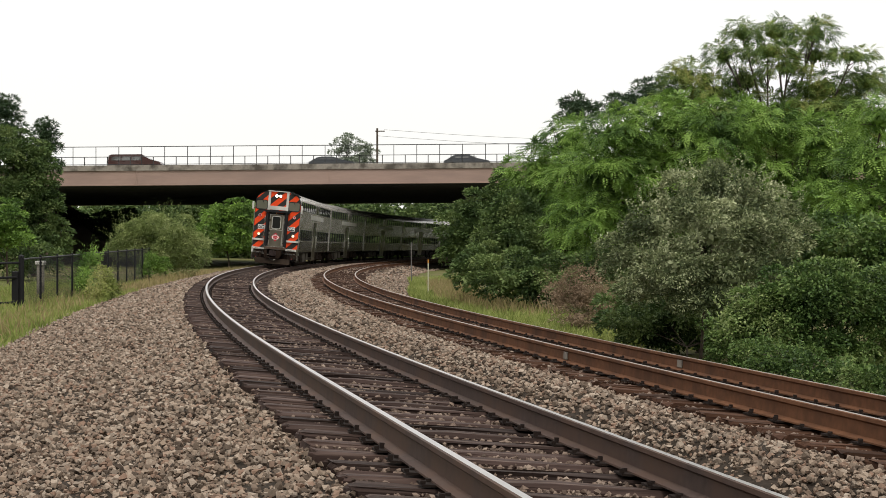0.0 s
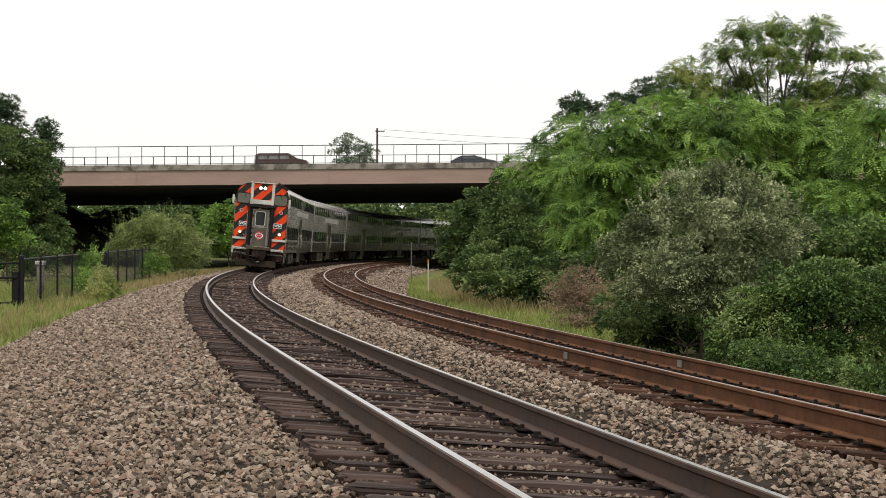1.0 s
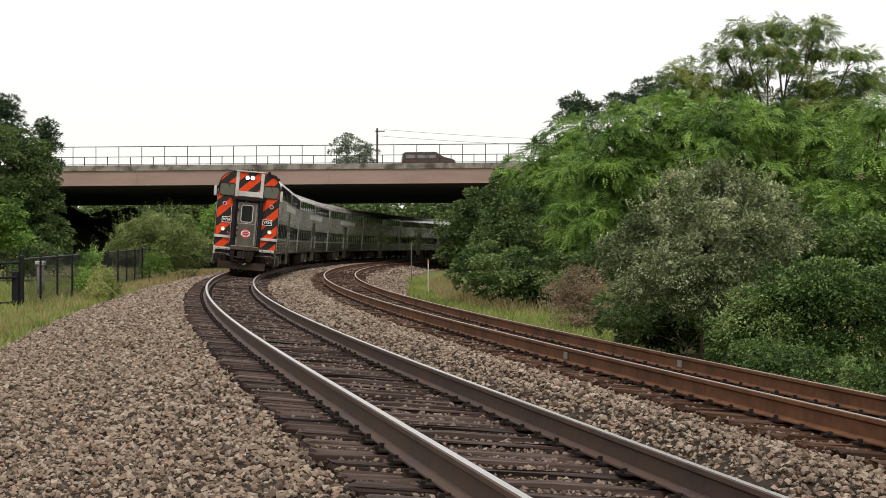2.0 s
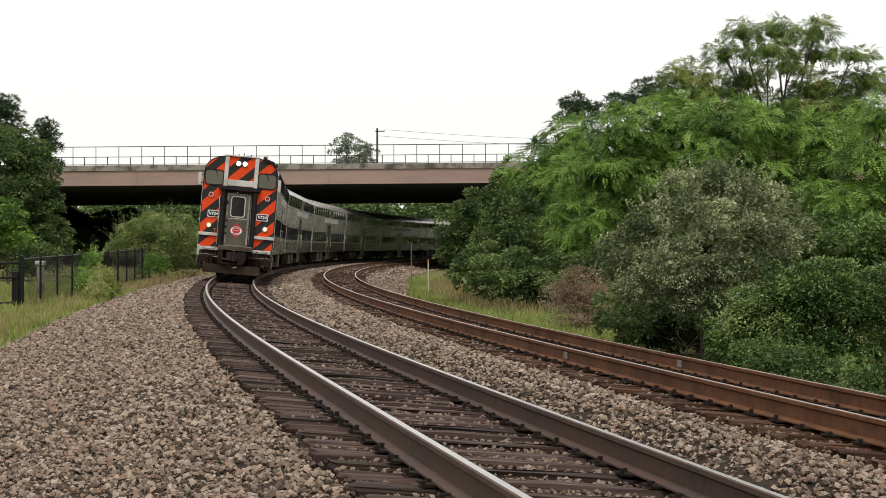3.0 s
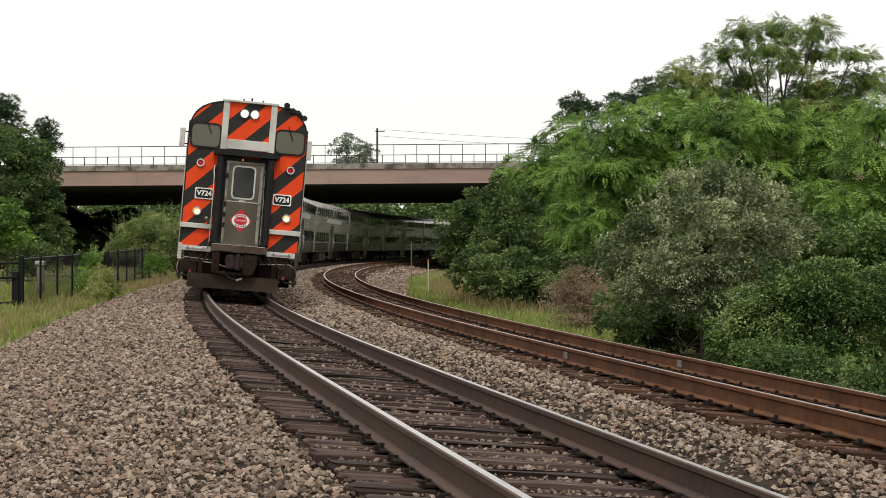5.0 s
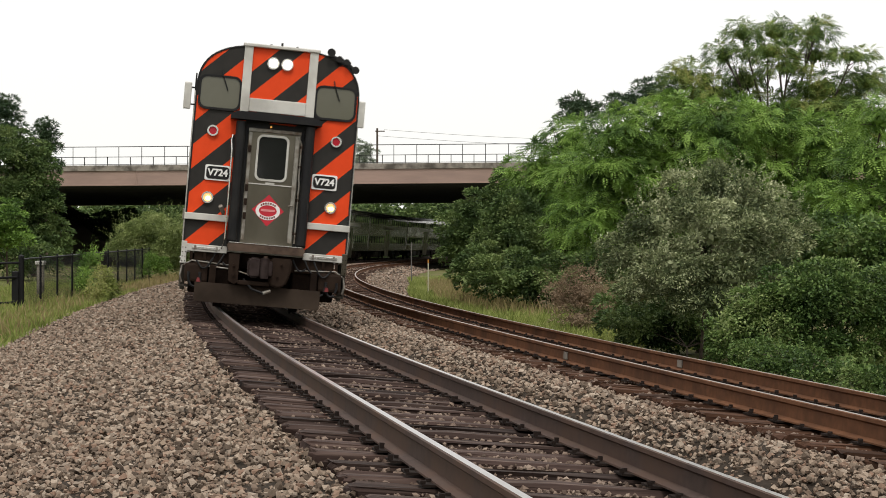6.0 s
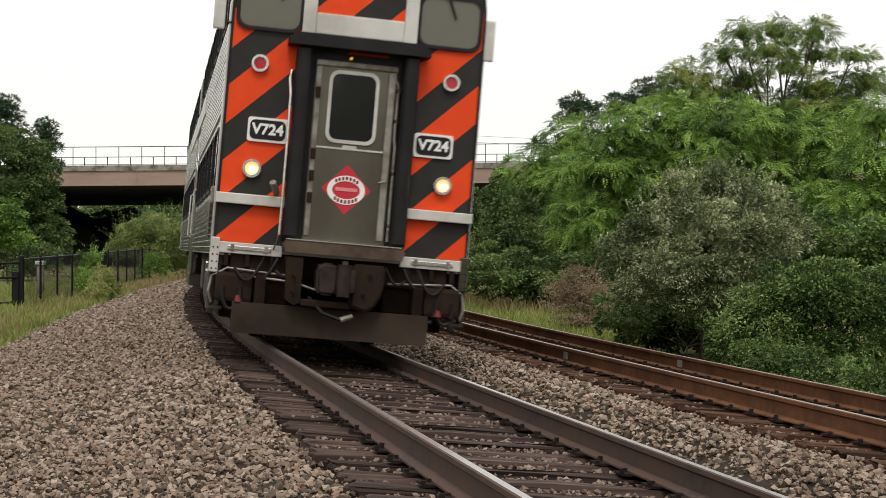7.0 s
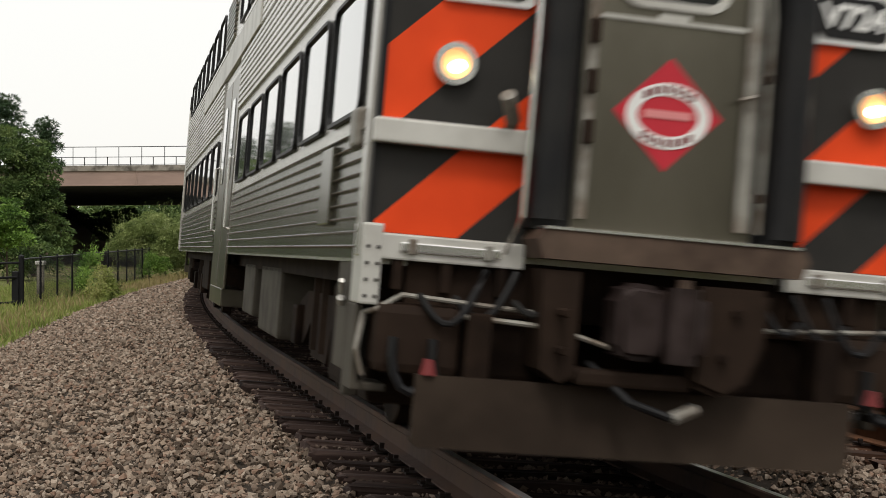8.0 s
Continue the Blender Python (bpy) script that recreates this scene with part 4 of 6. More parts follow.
    box(bm, -0.14, 0.11, -0.095, -0.089, 1.855, 1.895)
    part("lettering_bar", bm, M_PINK, logo)
    bm = bmesh.new()
    for k in range(7):
        for top in (-1, 1):
            t = (k - 3) * 0.24
            x, z = 0.183 * math.sin(t) - 0.015, 1.868 + top * 0.134 * math.cos(t)
            box(bm, x - 0.013, x + 0.013, -0.098, -0.093, z - 0.019, z + 0.019)
    tagged(part("band_marks", bm, M_FADED_RED, logo, "small red lettering marks"), kind="stuff")
    bm = bmesh.new()
    box(bm, -0.10, -0.065, -0.14, -0.10, 3.35, 3.38, 0.008)
    part("door_lamp", bm, M_AMBER, car, "small amber lamp under the hood")
    # buffer beam, coupler, pilot plate
    bm = bmesh.new()
    slab(bm, [(-0.66, 1.25), (-0.69, 1.20), (-0.66, 1.11), (0.66, 1.11), (0.69, 1.20), (0.66, 1.25)], -0.34, 0.02)
    part("footplate", bm, M_WORN, car, "worn steel gangway footplate")
    bm = bmesh.new()
    box(bm, -0.66, 0.64, -0.35, -0.02, 1.252, 1.266)
    part("tread_edge", bm, M_CHROME, car)
    bm = bmesh.new()
    box(bm, -1.25, 1.25, 0.0, 0.3, 0.80, 1.08, 0.02)
    part("buffer_beam", bm, M_UNDER, car, "grimy buffer beam")
    bm = bmesh.new()
    box(bm, -0.16, 0.16, -0.35, 0.5, 0.74, 1.0, 0.04)
    part("coupler_shank", bm, M_UNDER, car, "rusty coupler shank")
    bm = bmesh.new()
    slab(bm, [(-0.30, 0.70), (-0.26, 0.66), (-0.10, 0.66), (-0.06, 0.72), (-0.06, 0.98), (-0.10, 1.02), (-0.25, 1.03), (-0.31, 0.97)], -0.48, -0.2)
    bmesh.ops.bevel(bm, geom=bm.edges[:], offset=0.035, segments=3, affect="EDGES")
    part("coupler_head", bm, M_KNUCKLE, car, "dark purple-brown coupler head", smooth=True)
    bm = bmesh.new()
    tube(bm, (0.0, -0.50, 0.66), (0.0, -0.50, 1.02), 0.075, 0.08, seg=16)
    box(bm, -0.02, 0.14, -0.52, -0.36, 0.70, 0.98, 0.05)
    part("knuckle", bm, M_KNUCKLE, car, "worn rounded knuckle", smooth=True)
    bm = bmesh.new()
    tube(bm, (0.0, -0.50, 1.02), (0.0, -0.50, 1.06), 0.035, seg=10)
    part("knuckle_pin", bm, M_WORN, car, "bright-worn coupler pin")
    for xx, zz in ((-0.22, 0.75), (-0.22, 0.93), (0.24, 0.70), (0.30, 0.92), (-0.54, 0.68), (-0.54, 0.86)):
        bm = bmesh.new()
        tube(bm, (xx, -0.46, zz), (xx, -0.30, zz), 0.022, seg=6)
        part("bolt", bm, M_UNDER, car)
    bm = bmesh.new()
    slab(bm, [(-0.64, 1.06), (-0.62, 0.58), (-0.52, 0.52), (-0.45, 0.56), (-0.45, 1.06)], -0.30, 0.05)
    part("coupler_bracket", bm, M_TAN, car, "tan-brown coupler bracket")
    bm = bmesh.new()
    slab(bm, [(0.10, 1.04), (0.09, 0.56), (0.26, 0.50), (0.38, 0.56), (0.46, 0.74), (0.48, 1.04)], -0.42, 0.05)
    bmesh.ops.bevel(bm, geom=bm.edges[:], offset=0.03, segments=2, affect="EDGES")
    part("coupler_bracket", bm, M_TAN, car, "tan-brown coupler guard arm", smooth=True)
    bm = bmesh.new()
    box(bm, -0.45, 0.12, -0.36, -0.1, 0.52, 0.60, 0.02)
    part("carrier_bar", bm, M_TAN, car)
    # added underfloor mass: keeps light off the track beneath the cab end
    bm = bmesh.new()
    box(bm, -0.9, 0.9, 0.55, 1.9, 0.36, 0.9, 0.05)
    part("underfloor_light_block", bm, M_UNDER, car, "grimy unseen block behind the coupler, added to darken the track below")
    for x in (-0.82, 0.80):
        bm = bmesh.new()
        box(bm, x - 0.28, x + 0.28, 0.05, 0.5, 0.48, 0.82, 0.04)
        part("air_reservoir", bm, M_UNDER, car)
    bm = bmesh.new()
    pipe(bm, [(-0.35, -0.2, 0.62), (-0.2, -0.42, 0.46), (0.0, -0.45, 0.40), (0.12, -0.42, 0.46)], 0.022, 8)
    part("air_hose", bm, M_BLACK, car, "dangling rubber air hose")
    bm = bmesh.new()
    tube(bm, (0.0, -0.46, 0.40), (0.13, -0.42, 0.45), 0.03, seg=8)
    part("hose_end", bm, M_WORN_SILVER, car, "bright metal hose end")
    bm = bmesh.new()
    pipe(bm, [(-1.0, -0.16, 0.80), (-0.55, -0.2, 0.78), (-0.25, -0.3, 0.70)], 0.014, 8)
    part("lever_rod", bm, M_WORN_SILVER, car)
    bm = bmesh.new()
    slab(bm, [(-1.20, 0.51), (-1.20, 0.19), (-1.17, 0.165), (1.0, 0.165), (1.03, 0.19), (1.03, 0.51)], -0.22, -0.17)
    part("pilot_plate", bm, M_PLOW, car, "dusty grey-brown pilot plate")
    for x in (-0.9, 0.9):
        bm = bmesh.new()
        box(bm, x - 0.06, x + 0.06, -0.19, 0.25, 0.35, 0.82, 0.01)
        part("pilot_bracket", bm, M_UNDER, car)
    # horns on the roof
    bm = bmesh.new()
    for x, y, z, ln, r in ((0.88, -0.02, 4.80, 0.26, 0.075), (1.04, 0.06, 4.70, 0.34, 0.06), (1.17, -0.02, 4.66, 0.24, 0.055), (1.34, 0.04, 4.53, 0.30, 0.07)):
        tube(bm, (x, y - ln / 2, z), (x, y - ln / 2 + 0.07, z), r, r * 0.5, seg=14)
        tube(bm, (x, y - ln / 2 + 0.07, z), (x, y + ln / 2, z), r * 0.5, 0.022, seg=10)
    pipe(bm, [(0.86, 0.02, 4.77), (1.00, 0.04, 4.72), (1.10, 0.04, 4.70), (1.22, 0.04, 4.63), (1.34, 0.02, 4.52)], 0.04, 8)
    box(bm, 0.94, 1.26, -0.02, 0.22, 4.55, 4.69, 0.03)
    part("horn", bm, M_BLACK, car, "cluster of black air horns", smooth=True)
    for x, h in ((-0.18, 0.10), (0.02, 0.14), (0.3, 0.1)):
        bm = bmesh.new()
        tube(bm, (x, 0.5, 4.8), (x, 0.5, 4.82 + h), 0.02, seg=8)
        part("aerial", bm, M_BLACK, car)


cab_coach = build_coach(True)
build_cab_end(cab_coach)
first_coach = build_coach(False)
CARS = [cab_coach, first_coach] + [copy_thing(first_coach, Matrix.Identity(4)) for _ in range(5)]

# distance of the cab end along the line, each half second
RUN = [104.33, 97.48, 90.66, 83.92, 77.28, 70.76, 64.40, 58.19, 52.15, 46.28, 40.56, 34.99, 29.53, 24.17, 18.87, 13.58, 8.27]


def car_matrix(s):
    """A car stands with both bogie centres on the track's centre line."""
    xa, ya, _ = on_line(s + 3.9)
    xb, yb, _ = on_line(s + 22.0)
    th = math.atan2(-(xb - xa), yb - ya)
    x, y = xa + 3.9 * math.sin(th), ya - 3.9 * math.cos(th)
    return Matrix.Translation((x, y, 0.006)) @ Matrix.Rotation(th, 4, "Z") @ Matrix.Rotation(CANT, 4, "Y")


# ---- plants ----
M_LOCUST = leafy("locust_leaves", [(0.046, 0.090, 0.024), (0.120, 0.212, 0.046), (0.230, 0.365, 0.078), (0.33, 0.49, 0.12)])
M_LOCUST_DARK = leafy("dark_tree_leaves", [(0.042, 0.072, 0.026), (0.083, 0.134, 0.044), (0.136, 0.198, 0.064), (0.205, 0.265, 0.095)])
M_TALL = leafy("tall_locust_leaves", [(0.048, 0.086, 0.028), (0.108, 0.172, 0.048), (0.195, 0.270, 0.066), (0.34, 0.355, 0.110)])
M_OLIVE = leafy("silvery_olive_leaves", [(0.064, 0.088, 0.040), (0.145, 0.182, 0.082), (0.285, 0.325, 0.165), (0.54, 0.57, 0.35)], 0.45, 0.2, 0.75)
M_BRAMBLE = leafy("bramble_leaves", [(0.042, 0.078, 0.024), (0.086, 0.150, 0.040), (0.160, 0.240, 0.070), (0.30, 0.37, 0.145)], 0.45, 0.24, 0.6)
M_DRY = leafy("dry_brown_twigs", [(0.17, 0.125, 0.08), (0.27, 0.195, 0.13), (0.36, 0.27, 0.18), (0.22, 0.23, 0.10)], 0.8, 0.2)
M_FAR = leafy("distant_tree_leaves", [(0.03, 0.055, 0.018), (0.055, 0.095, 0.028), (0.085, 0.135, 0.04), (0.125, 0.18, 0.06)])
M_PALE = leafy("pale_willow_leaves", [(0.13, 0.175, 0.06), (0.23, 0.295, 0.10), (0.33, 0.39, 0.15), (0.45, 0.50, 0.23)], 0.5, 0.3)
# Pale greyed greens: the haze of distance is mixed into these leaf tones.
M_HAZY = leafy("haze_tinted_far_leaves", [(0.14, 0.18, 0.13), (0.21, 0.255, 0.185), (0.29, 0.335, 0.25), (0.37, 0.41, 0.31)])
M_PINE = leafy("dark_conifer_needles", [(0.0270, 0.0540, 0.0270), (0.0513, 0.0878, 0.0405), (0.0756, 0.1174, 0.0527)])
M_BLADE = leafy("grass_blades", [(0.12, 0.155, 0.040), (0.20, 0.25, 0.062), (0.29, 0.335, 0.092), (0.40, 0.40, 0.16)], 0.6, 0.3)
M_BLADE_DRY = leafy("dry_grass_blades", [(0.20, 0.17, 0.07), (0.29, 0.24, 0.11), (0.37, 0.29, 0.15), (0.19, 0.21, 0.055)], 0.7, 0.3)


LEAF = np.array([[0, 0, 0], [0.5, 0.5, 0.10], [1, 0, -0.08], [0.5, -0.5, 0.10]])


def pinnate(pairs=4):
    """A compound leaf: small leaflets in pairs along a drooping stalk. Unit length; returns quads."""
    v = []
    for i in range(pairs):
        x = 0.12 + 0.8 * i / pairs
        z = -0.35 * x * x
        ln = 0.30 * (1 - 0.35 * abs(i / pairs - 0.4))
        for s in (-1, 1):
            v += [(x, 0, z), (x - 0.02, s * ln * 0.5, z + 0.01), (x + 0.10, s * ln, z - 0.05), (x + 0.17, s * ln * 0.5, z)]
    v += [(0.85, 0, -0.25), (0.95, 0.06, -0.3), (1.12, 0, -0.45), (0.95, -0.06, -0.3)]
    return np.array(v)


FROND = pinnate()


def shell_points(blob, n, rng, lo=0.62, hi=1.06):
    """Places in the outer part of a blob, and the directions out of it."""
    d = rng.normal(size=(n, 3))
    d /= np.linalg.norm(d, axis=1)[:, None]
    return d * rng.uniform(lo, hi, (n, 1)) * np.array(blob[3:]) + np.array(blob[:3]), d


def place_leaves(base, pos, u, n, size, rng):
    """Lays a leaf at each place, along u, facing n."""
    u = u / (np.linalg.norm(u, axis=1)[:, None] + 1e-9)
    v = np.cross(n, u)
    v /= np.linalg.norm(v, axis=1)[:, None] + 1e-9
    n = np.cross(u, v)
    sc = size * rng.uniform(0.65, 1.35, (len(pos), 1, 1))
    return (pos[:, None] + sc * (base[None, :, 0:1] * u[:, None] + base[None, :, 1:2] * v[:, None] + base[None, :, 2:3] * n[:, None])).reshape(-1, 3)


def clump_leaves(base, c, out, rad, tier, count, size, droop, loose, rng):
    """Leaves over the upper and outer side of each clump: lit umbrellas with shade beneath them."""
    cl = np.repeat(np.arange(len(c)), count)
    n = len(cl)
    d = rng.normal(size=(n, 3)) * 0.8 + out[cl] * 0.35 + np.array([0, 0, 0.75])
    d /= np.linalg.norm(d, axis=1)[:, None]
    pos = c[cl] + d * rng.uniform(0.72, 1.1, (n, 1)) * rad[cl][:, None] * np.array([1, 1, tier])
    nor = d * 0.55 + np.array([0, 0, 0.6]) + rng.normal(size=(n, 3)) * loose
    u = d * np.array([1, 1, 0.3]) + out[cl] * 0.3 + rng.normal(size=(n, 3)) * loose - np.array([0, 0, droop])
    return place_leaves(base, pos, u, nor, size, rng)


def crown_mesh(name, blobs, material, size, width, amount, seed, frond=False, tier=0.55, gap=0.0, shoots=0, reach=0.5, clumps=42):
    """A crown built of leafy clumps in tiers over the blobs, each leaf a piece of its own. shoots: thin leafy twigs that stick out of each blob."""
    rng = np.random.default_rng(seed)
    leaf = FROND if frond else LEAF * np.array([1, width, 1])
    cover = size * size * (0.42 if frond else 0.5 * width)
    parts = []
    for b in blobs:
        rx, ry, rz = b[3:]
        mean = (rx + ry + rz) / 3
        # tiers of clumps round the blob, evenly spread and then shaken
        k = int(clumps * 0.5) + int(rng.integers(0, 4))
        h = (np.arange(k) + 0.5) / k
        za, an = 1 - 1.65 * h, 2.39996 * np.arange(k) + rng.uniform(0, 6)
        d = np.stack([np.sqrt(1 - za * za) * np.cos(an), np.sqrt(1 - za * za) * np.sin(an), za], -1) + rng.normal(size=(k, 3)) * 0.16
        d /= np.linalg.norm(d, axis=1)[:, None]
        keep = rng.uniform(size=k) > gap
        d = d[keep]
        c = np.array(b[:3]) + d * rng.uniform(0.62, 0.98, (len(d), 1)) * np.array([rx, ry, rz])
        rad = mean * rng.uniform(0.7, 1.35, len(c)) * 1.55 / math.sqrt(k)
        count = np.maximum(4, (amount * 6.0 * rad * rad / cover).astype(int))
        parts.append(clump_leaves(leaf, c, d, rad, max(0.45, min(tier, 1.0)), count, size, 0.4 if frond else 0.1, 0.3 if frond else 0.4, rng))
        # the close-grown inside, so that little light shines straight through
        m = int((380 if mean < 1.8 else 190) * (1 - 2.0 * min(gap, 0.45)))
        q, e = shell_points(b, m, rng, 0.22, 0.52)
        nn = e + rng.normal(size=(m, 3)) * 0.35
        parts.append(place_leaves(LEAF * np.array([1, 0.6, 1]), q, np.cross(nn, rng.normal(size=(m, 3))), nn, (0.2 if mean < 1.8 else 0.28) * mean, rng))
        if shoots:
            c, d = shell_points(b, shoots, rng, 0.8, 1.0)
            keep = d[:, 2] > -0.1
            c, d = c[keep], d[keep]
            ax = d * 0.6 + np.array([0, 0, 0.8]) + rng.normal(size=d.shape) * 0.25
            ax /= np.linalg.norm(ax, axis=1)[:, None]
            ln = reach * rng.uniform(0.4, 1.2, (len(c), 1))
            steps = int(reach / size * 1.8)
            for j in range(steps):
                q = c + ax * ln * (j + 0.5) / steps
                u2 = np.cross(ax, rng.normal(size=c.shape))
                u2 = u2 / (np.linalg.norm(u2, axis=1)[:, None] + 1e-9) + ax * 0.7
                parts.append(place_leaves(LEAF * np.array([1, width, 1]), q, u2, np.cross(u2, ax) + np.array([0, 0, 0.5]), size * (1.1 - 0.5 * j / steps), rng))
    vv = np.concatenate(parts).reshape(-1, 4, 3)
    vv = vv[vv[:, :, 2].min(1) > -0.85].reshape(-1, 3)
    return raw(name, vv, np.arange(len(vv)).reshape(-1, 4), material)


def limb(bm, pts, r0, r1):
    for i, (a, b) in enumerate(zip(pts, pts[1:])):
        t0, t1 = i / (len(pts) - 1), (i + 1) / (len(pts) - 1)
        tube(bm, a, b, r0 + (r1 - r0) * t0, r0 + (r1 - r0) * t1, seg=7, caps=False)


def plant(name, label, category, blobs, foot, material, size, width=0.5, amount=1.5, seed=1, frond=False, tier=0.55, gap=0.0, trunk=0.14, group="", shoots=0, reach=0.5, clumps=42):
    """A tree or bush: tapered trunk, limbs that reach into the blobs, and a crown of leaves."""
    rng = random.Random(seed)
    ob = thing(name, label, category, group)
    bm = bmesh.new()
    fx, fy, fz = foot
    tops = [Vector(b[:3]) for b in blobs]
    mid = sum(tops, Vector()) / len(tops)
    fork = Vector((fx + 0.4 * (mid.x - fx), fy + 0.4 * (mid.y - fy), fz + 0.45 * (mid.z - fz)))
    limb(bm, [Vector((fx, fy, fz - 0.25)), Vector((fx, fy, fz)).lerp(fork, 0.5) + Vector((rng.uniform(-0.1, 0.1), 0, 0)), fork], trunk, trunk * 0.7)
    for q in tops:
        w = fork.lerp(q, 0.5) + Vector((rng.uniform(-0.3, 0.3), rng.uniform(-0.3, 0.3), rng.uniform(0, 0.3)))
        limb(bm, [fork, w, q], trunk * 0.5, trunk * 0.12)
        for _ in range(4):
            e = q + Vector((rng.uniform(-1, 1), rng.uniform(-1, 1), rng.uniform(-0.3, 1))) * 0.7 * min(1.6, (blobs[0][3]))
            limb(bm, [q.lerp(w, rng.uniform(0, 0.5)), e], trunk * 0.16, trunk * 0.05)
    part("trunk", bm, M_BARK, ob, "grey-brown trunk and limbs")
    part("crown", crown_mesh("crown", blobs, material, size, width, amount, seed, frond, tier, gap, shoots, reach, clumps), None, ob)
    return ob


# embankment beside the second track
plant("tall_locust_tree", "tall locust tree with open tiered crown above the thicket", "tree",
      [(11.47, 62.00, 9.45, 0.70, 0.70, 0.46), (12.98, 63.00, 9.63, 0.81, 0.81, 0.48), (14.26, 62.00, 9.41, 0.84, 0.84, 0.54), (15.48, 61.00, 8.46, 0.83, 0.83, 0.33), (12.27, 61.00, 8.63, 0.97, 0.97, 0.46), (10.78, 62.00, 8.62, 0.70, 0.70, 0.53), (14.49, 63.00, 8.75, 0.85, 0.85, 0.45), (9.30, 62.00, 7.80, 0.90, 0.90, 0.60), (10.04, 62.00, 7.15, 1.18, 1.18, 0.81), (11.79, 63.00, 7.73, 0.91, 0.91, 0.68), (13.04, 61.00, 8.03, 0.93, 0.93, 0.37), (14.60, 62.00, 7.36, 1.18, 1.18, 0.67), (16.26, 62.00, 7.58, 0.90, 0.90, 0.54), (8.78, 62.00, 6.93, 0.80, 0.80, 0.60), (11.00, 62.00, 6.34, 1.40, 1.40, 0.88), (13.50, 62.00, 6.41, 1.88, 1.88, 0.81), (15.56, 62.00, 6.56, 1.22, 1.22, 0.92), (9.04, 62.00, 6.12, 1.06, 1.06, 0.79), (16.54, 62.00, 5.91, 1.06, 1.06, 0.79), (13.60, 62.00, 5.47, 2.12, 2.12, 1.18), (15.56, 62.00, 4.89, 1.64, 1.64, 1.23), (11.00, 62.00, 5.04, 1.88, 1.88, 1.29)],
      (13.4, 62.5, -0.4), M_TALL, 0.29, amount=1.3, seed=3, frond=True, tier=0.5, gap=0.03, trunk=0.15, clumps=26)
plant("locust_tree", "young locust tree with feathery bright green leaves in the trackside thicket", "tree",
      [(4.44, 56.0, 4.87, 1.18, 1.18, 0.88), (3.45, 56.0, 3.89, 1.18, 1.18, 0.88), (3.12, 57.0, 2.53, 1.10, 1.10, 1.00), (4.24, 56.0, 2.81, 1.57, 1.57, 1.28), (3.52, 57.0, 0.94, 1.40, 1.40, 1.10), (4.83, 56.0, 1.04, 1.37, 1.37, 1.18)],
      (3.2, 56.5, -0.7), M_LOCUST, 0.30, amount=1.25, clumps=34, seed=4, frond=True, tier=0.5, trunk=0.12, group="trackside locusts")
plant("locust_tree", "young locust tree with feathery bright green leaves in the trackside thicket", "tree",
      [(5.54, 50.0, 4.74, 1.31, 1.31, 0.79), (7.03, 50.0, 5.00, 1.23, 1.23, 0.79), (4.84, 50.0, 3.51, 1.40, 1.40, 1.05), (6.41, 50.0, 3.51, 1.40, 1.40, 1.05), (4.66, 50.0, 1.93, 1.40, 1.40, 1.05), (6.24, 50.0, 2.11, 1.40, 1.40, 1.05), (7.82, 50.0, 4.04, 1.23, 1.23, 1.05)],
      (6.2, 50.5, -0.7), M_LOCUST, 0.30, amount=1.25, clumps=34, seed=5, frond=True, tier=0.5, trunk=0.12, group="trackside locusts")
plant("locust_tree", "young locust tree with feathery bright green leaves in the trackside thicket", "tree",
      [(8.16, 46.0, 4.54, 1.21, 1.21, 0.73), (9.45, 46.0, 4.54, 1.21, 1.21, 0.73), (10.74, 46.0, 4.21, 1.13, 1.13, 0.81), (8.48, 46.0, 3.33, 1.29, 1.29, 0.97), (10.42, 46.0, 3.01, 1.45, 1.45, 0.97), (9.77, 46.0, 1.88, 1.29, 1.29, 0.97)],
      (9.4, 46.5, -0.6), M_LOCUST, 0.28, amount=1.25, clumps=30, seed=6, frond=True, tier=0.5, trunk=0.12, group="trackside locusts")
plant("locust_tree", "leaning locust tree with drooping feathery branches beside the thicket", "tree",
      [(9.79, 36.0, 4.07, 0.76, 0.76, 0.44), (9.73, 36.0, 3.12, 0.82, 0.82, 0.57), (9.35, 36.0, 2.11, 0.76, 0.76, 0.63), (9.79, 36.0, 1.23, 0.76, 0.76, 0.76), (9.03, 36.0, 1.23, 0.76, 0.76, 0.69), (10.55, 36.0, 2.62, 0.76, 0.76, 0.88)],
      (9.9, 36.5, -0.6), M_LOCUST, 0.28, amount=1.25, clumps=30, seed=7, frond=True, trunk=0.1, group="trackside locusts")
plant("thicket_tree", "dense dark green tree deep in the trackside thicket", "tree",
      [(4.6, 69.0, 1.6, 1.7, 1.6, 1.5), (6.6, 70.0, 2.6, 2.2, 1.8, 1.9), (9.2, 70.0, 2.8, 2.4, 1.8, 2.2), (12.0, 70.0, 2.8, 2.4, 1.8, 2.2), (14.8, 70.0, 2.8, 2.4, 1.8, 2.2), (17.4, 70.0, 2.8, 2.4, 1.8, 2.2), (8.0, 70.0, 0.6, 2.4, 1.8, 1.2), (12.5, 70.0, 0.6, 2.6, 1.8, 1.2), (16.8, 70.0, 0.8, 2.6, 1.8, 1.2), (6.4, 70.0, 4.4, 1.5, 1.4, 1.0), (9.0, 70.0, 4.9, 1.9, 1.5, 1.2), (11.8, 70.0, 4.9, 2.0, 1.5, 1.3), (14.6, 70.0, 4.9, 2.0, 1.5, 1.3), (17.2, 70.0, 4.9, 1.9, 1.5, 1.3)],
      (10.5, 70.5, -0.5), M_LOCUST_DARK, 0.24, 0.55, 0.9, 43, tier=0.6, trunk=0.16, clumps=40)
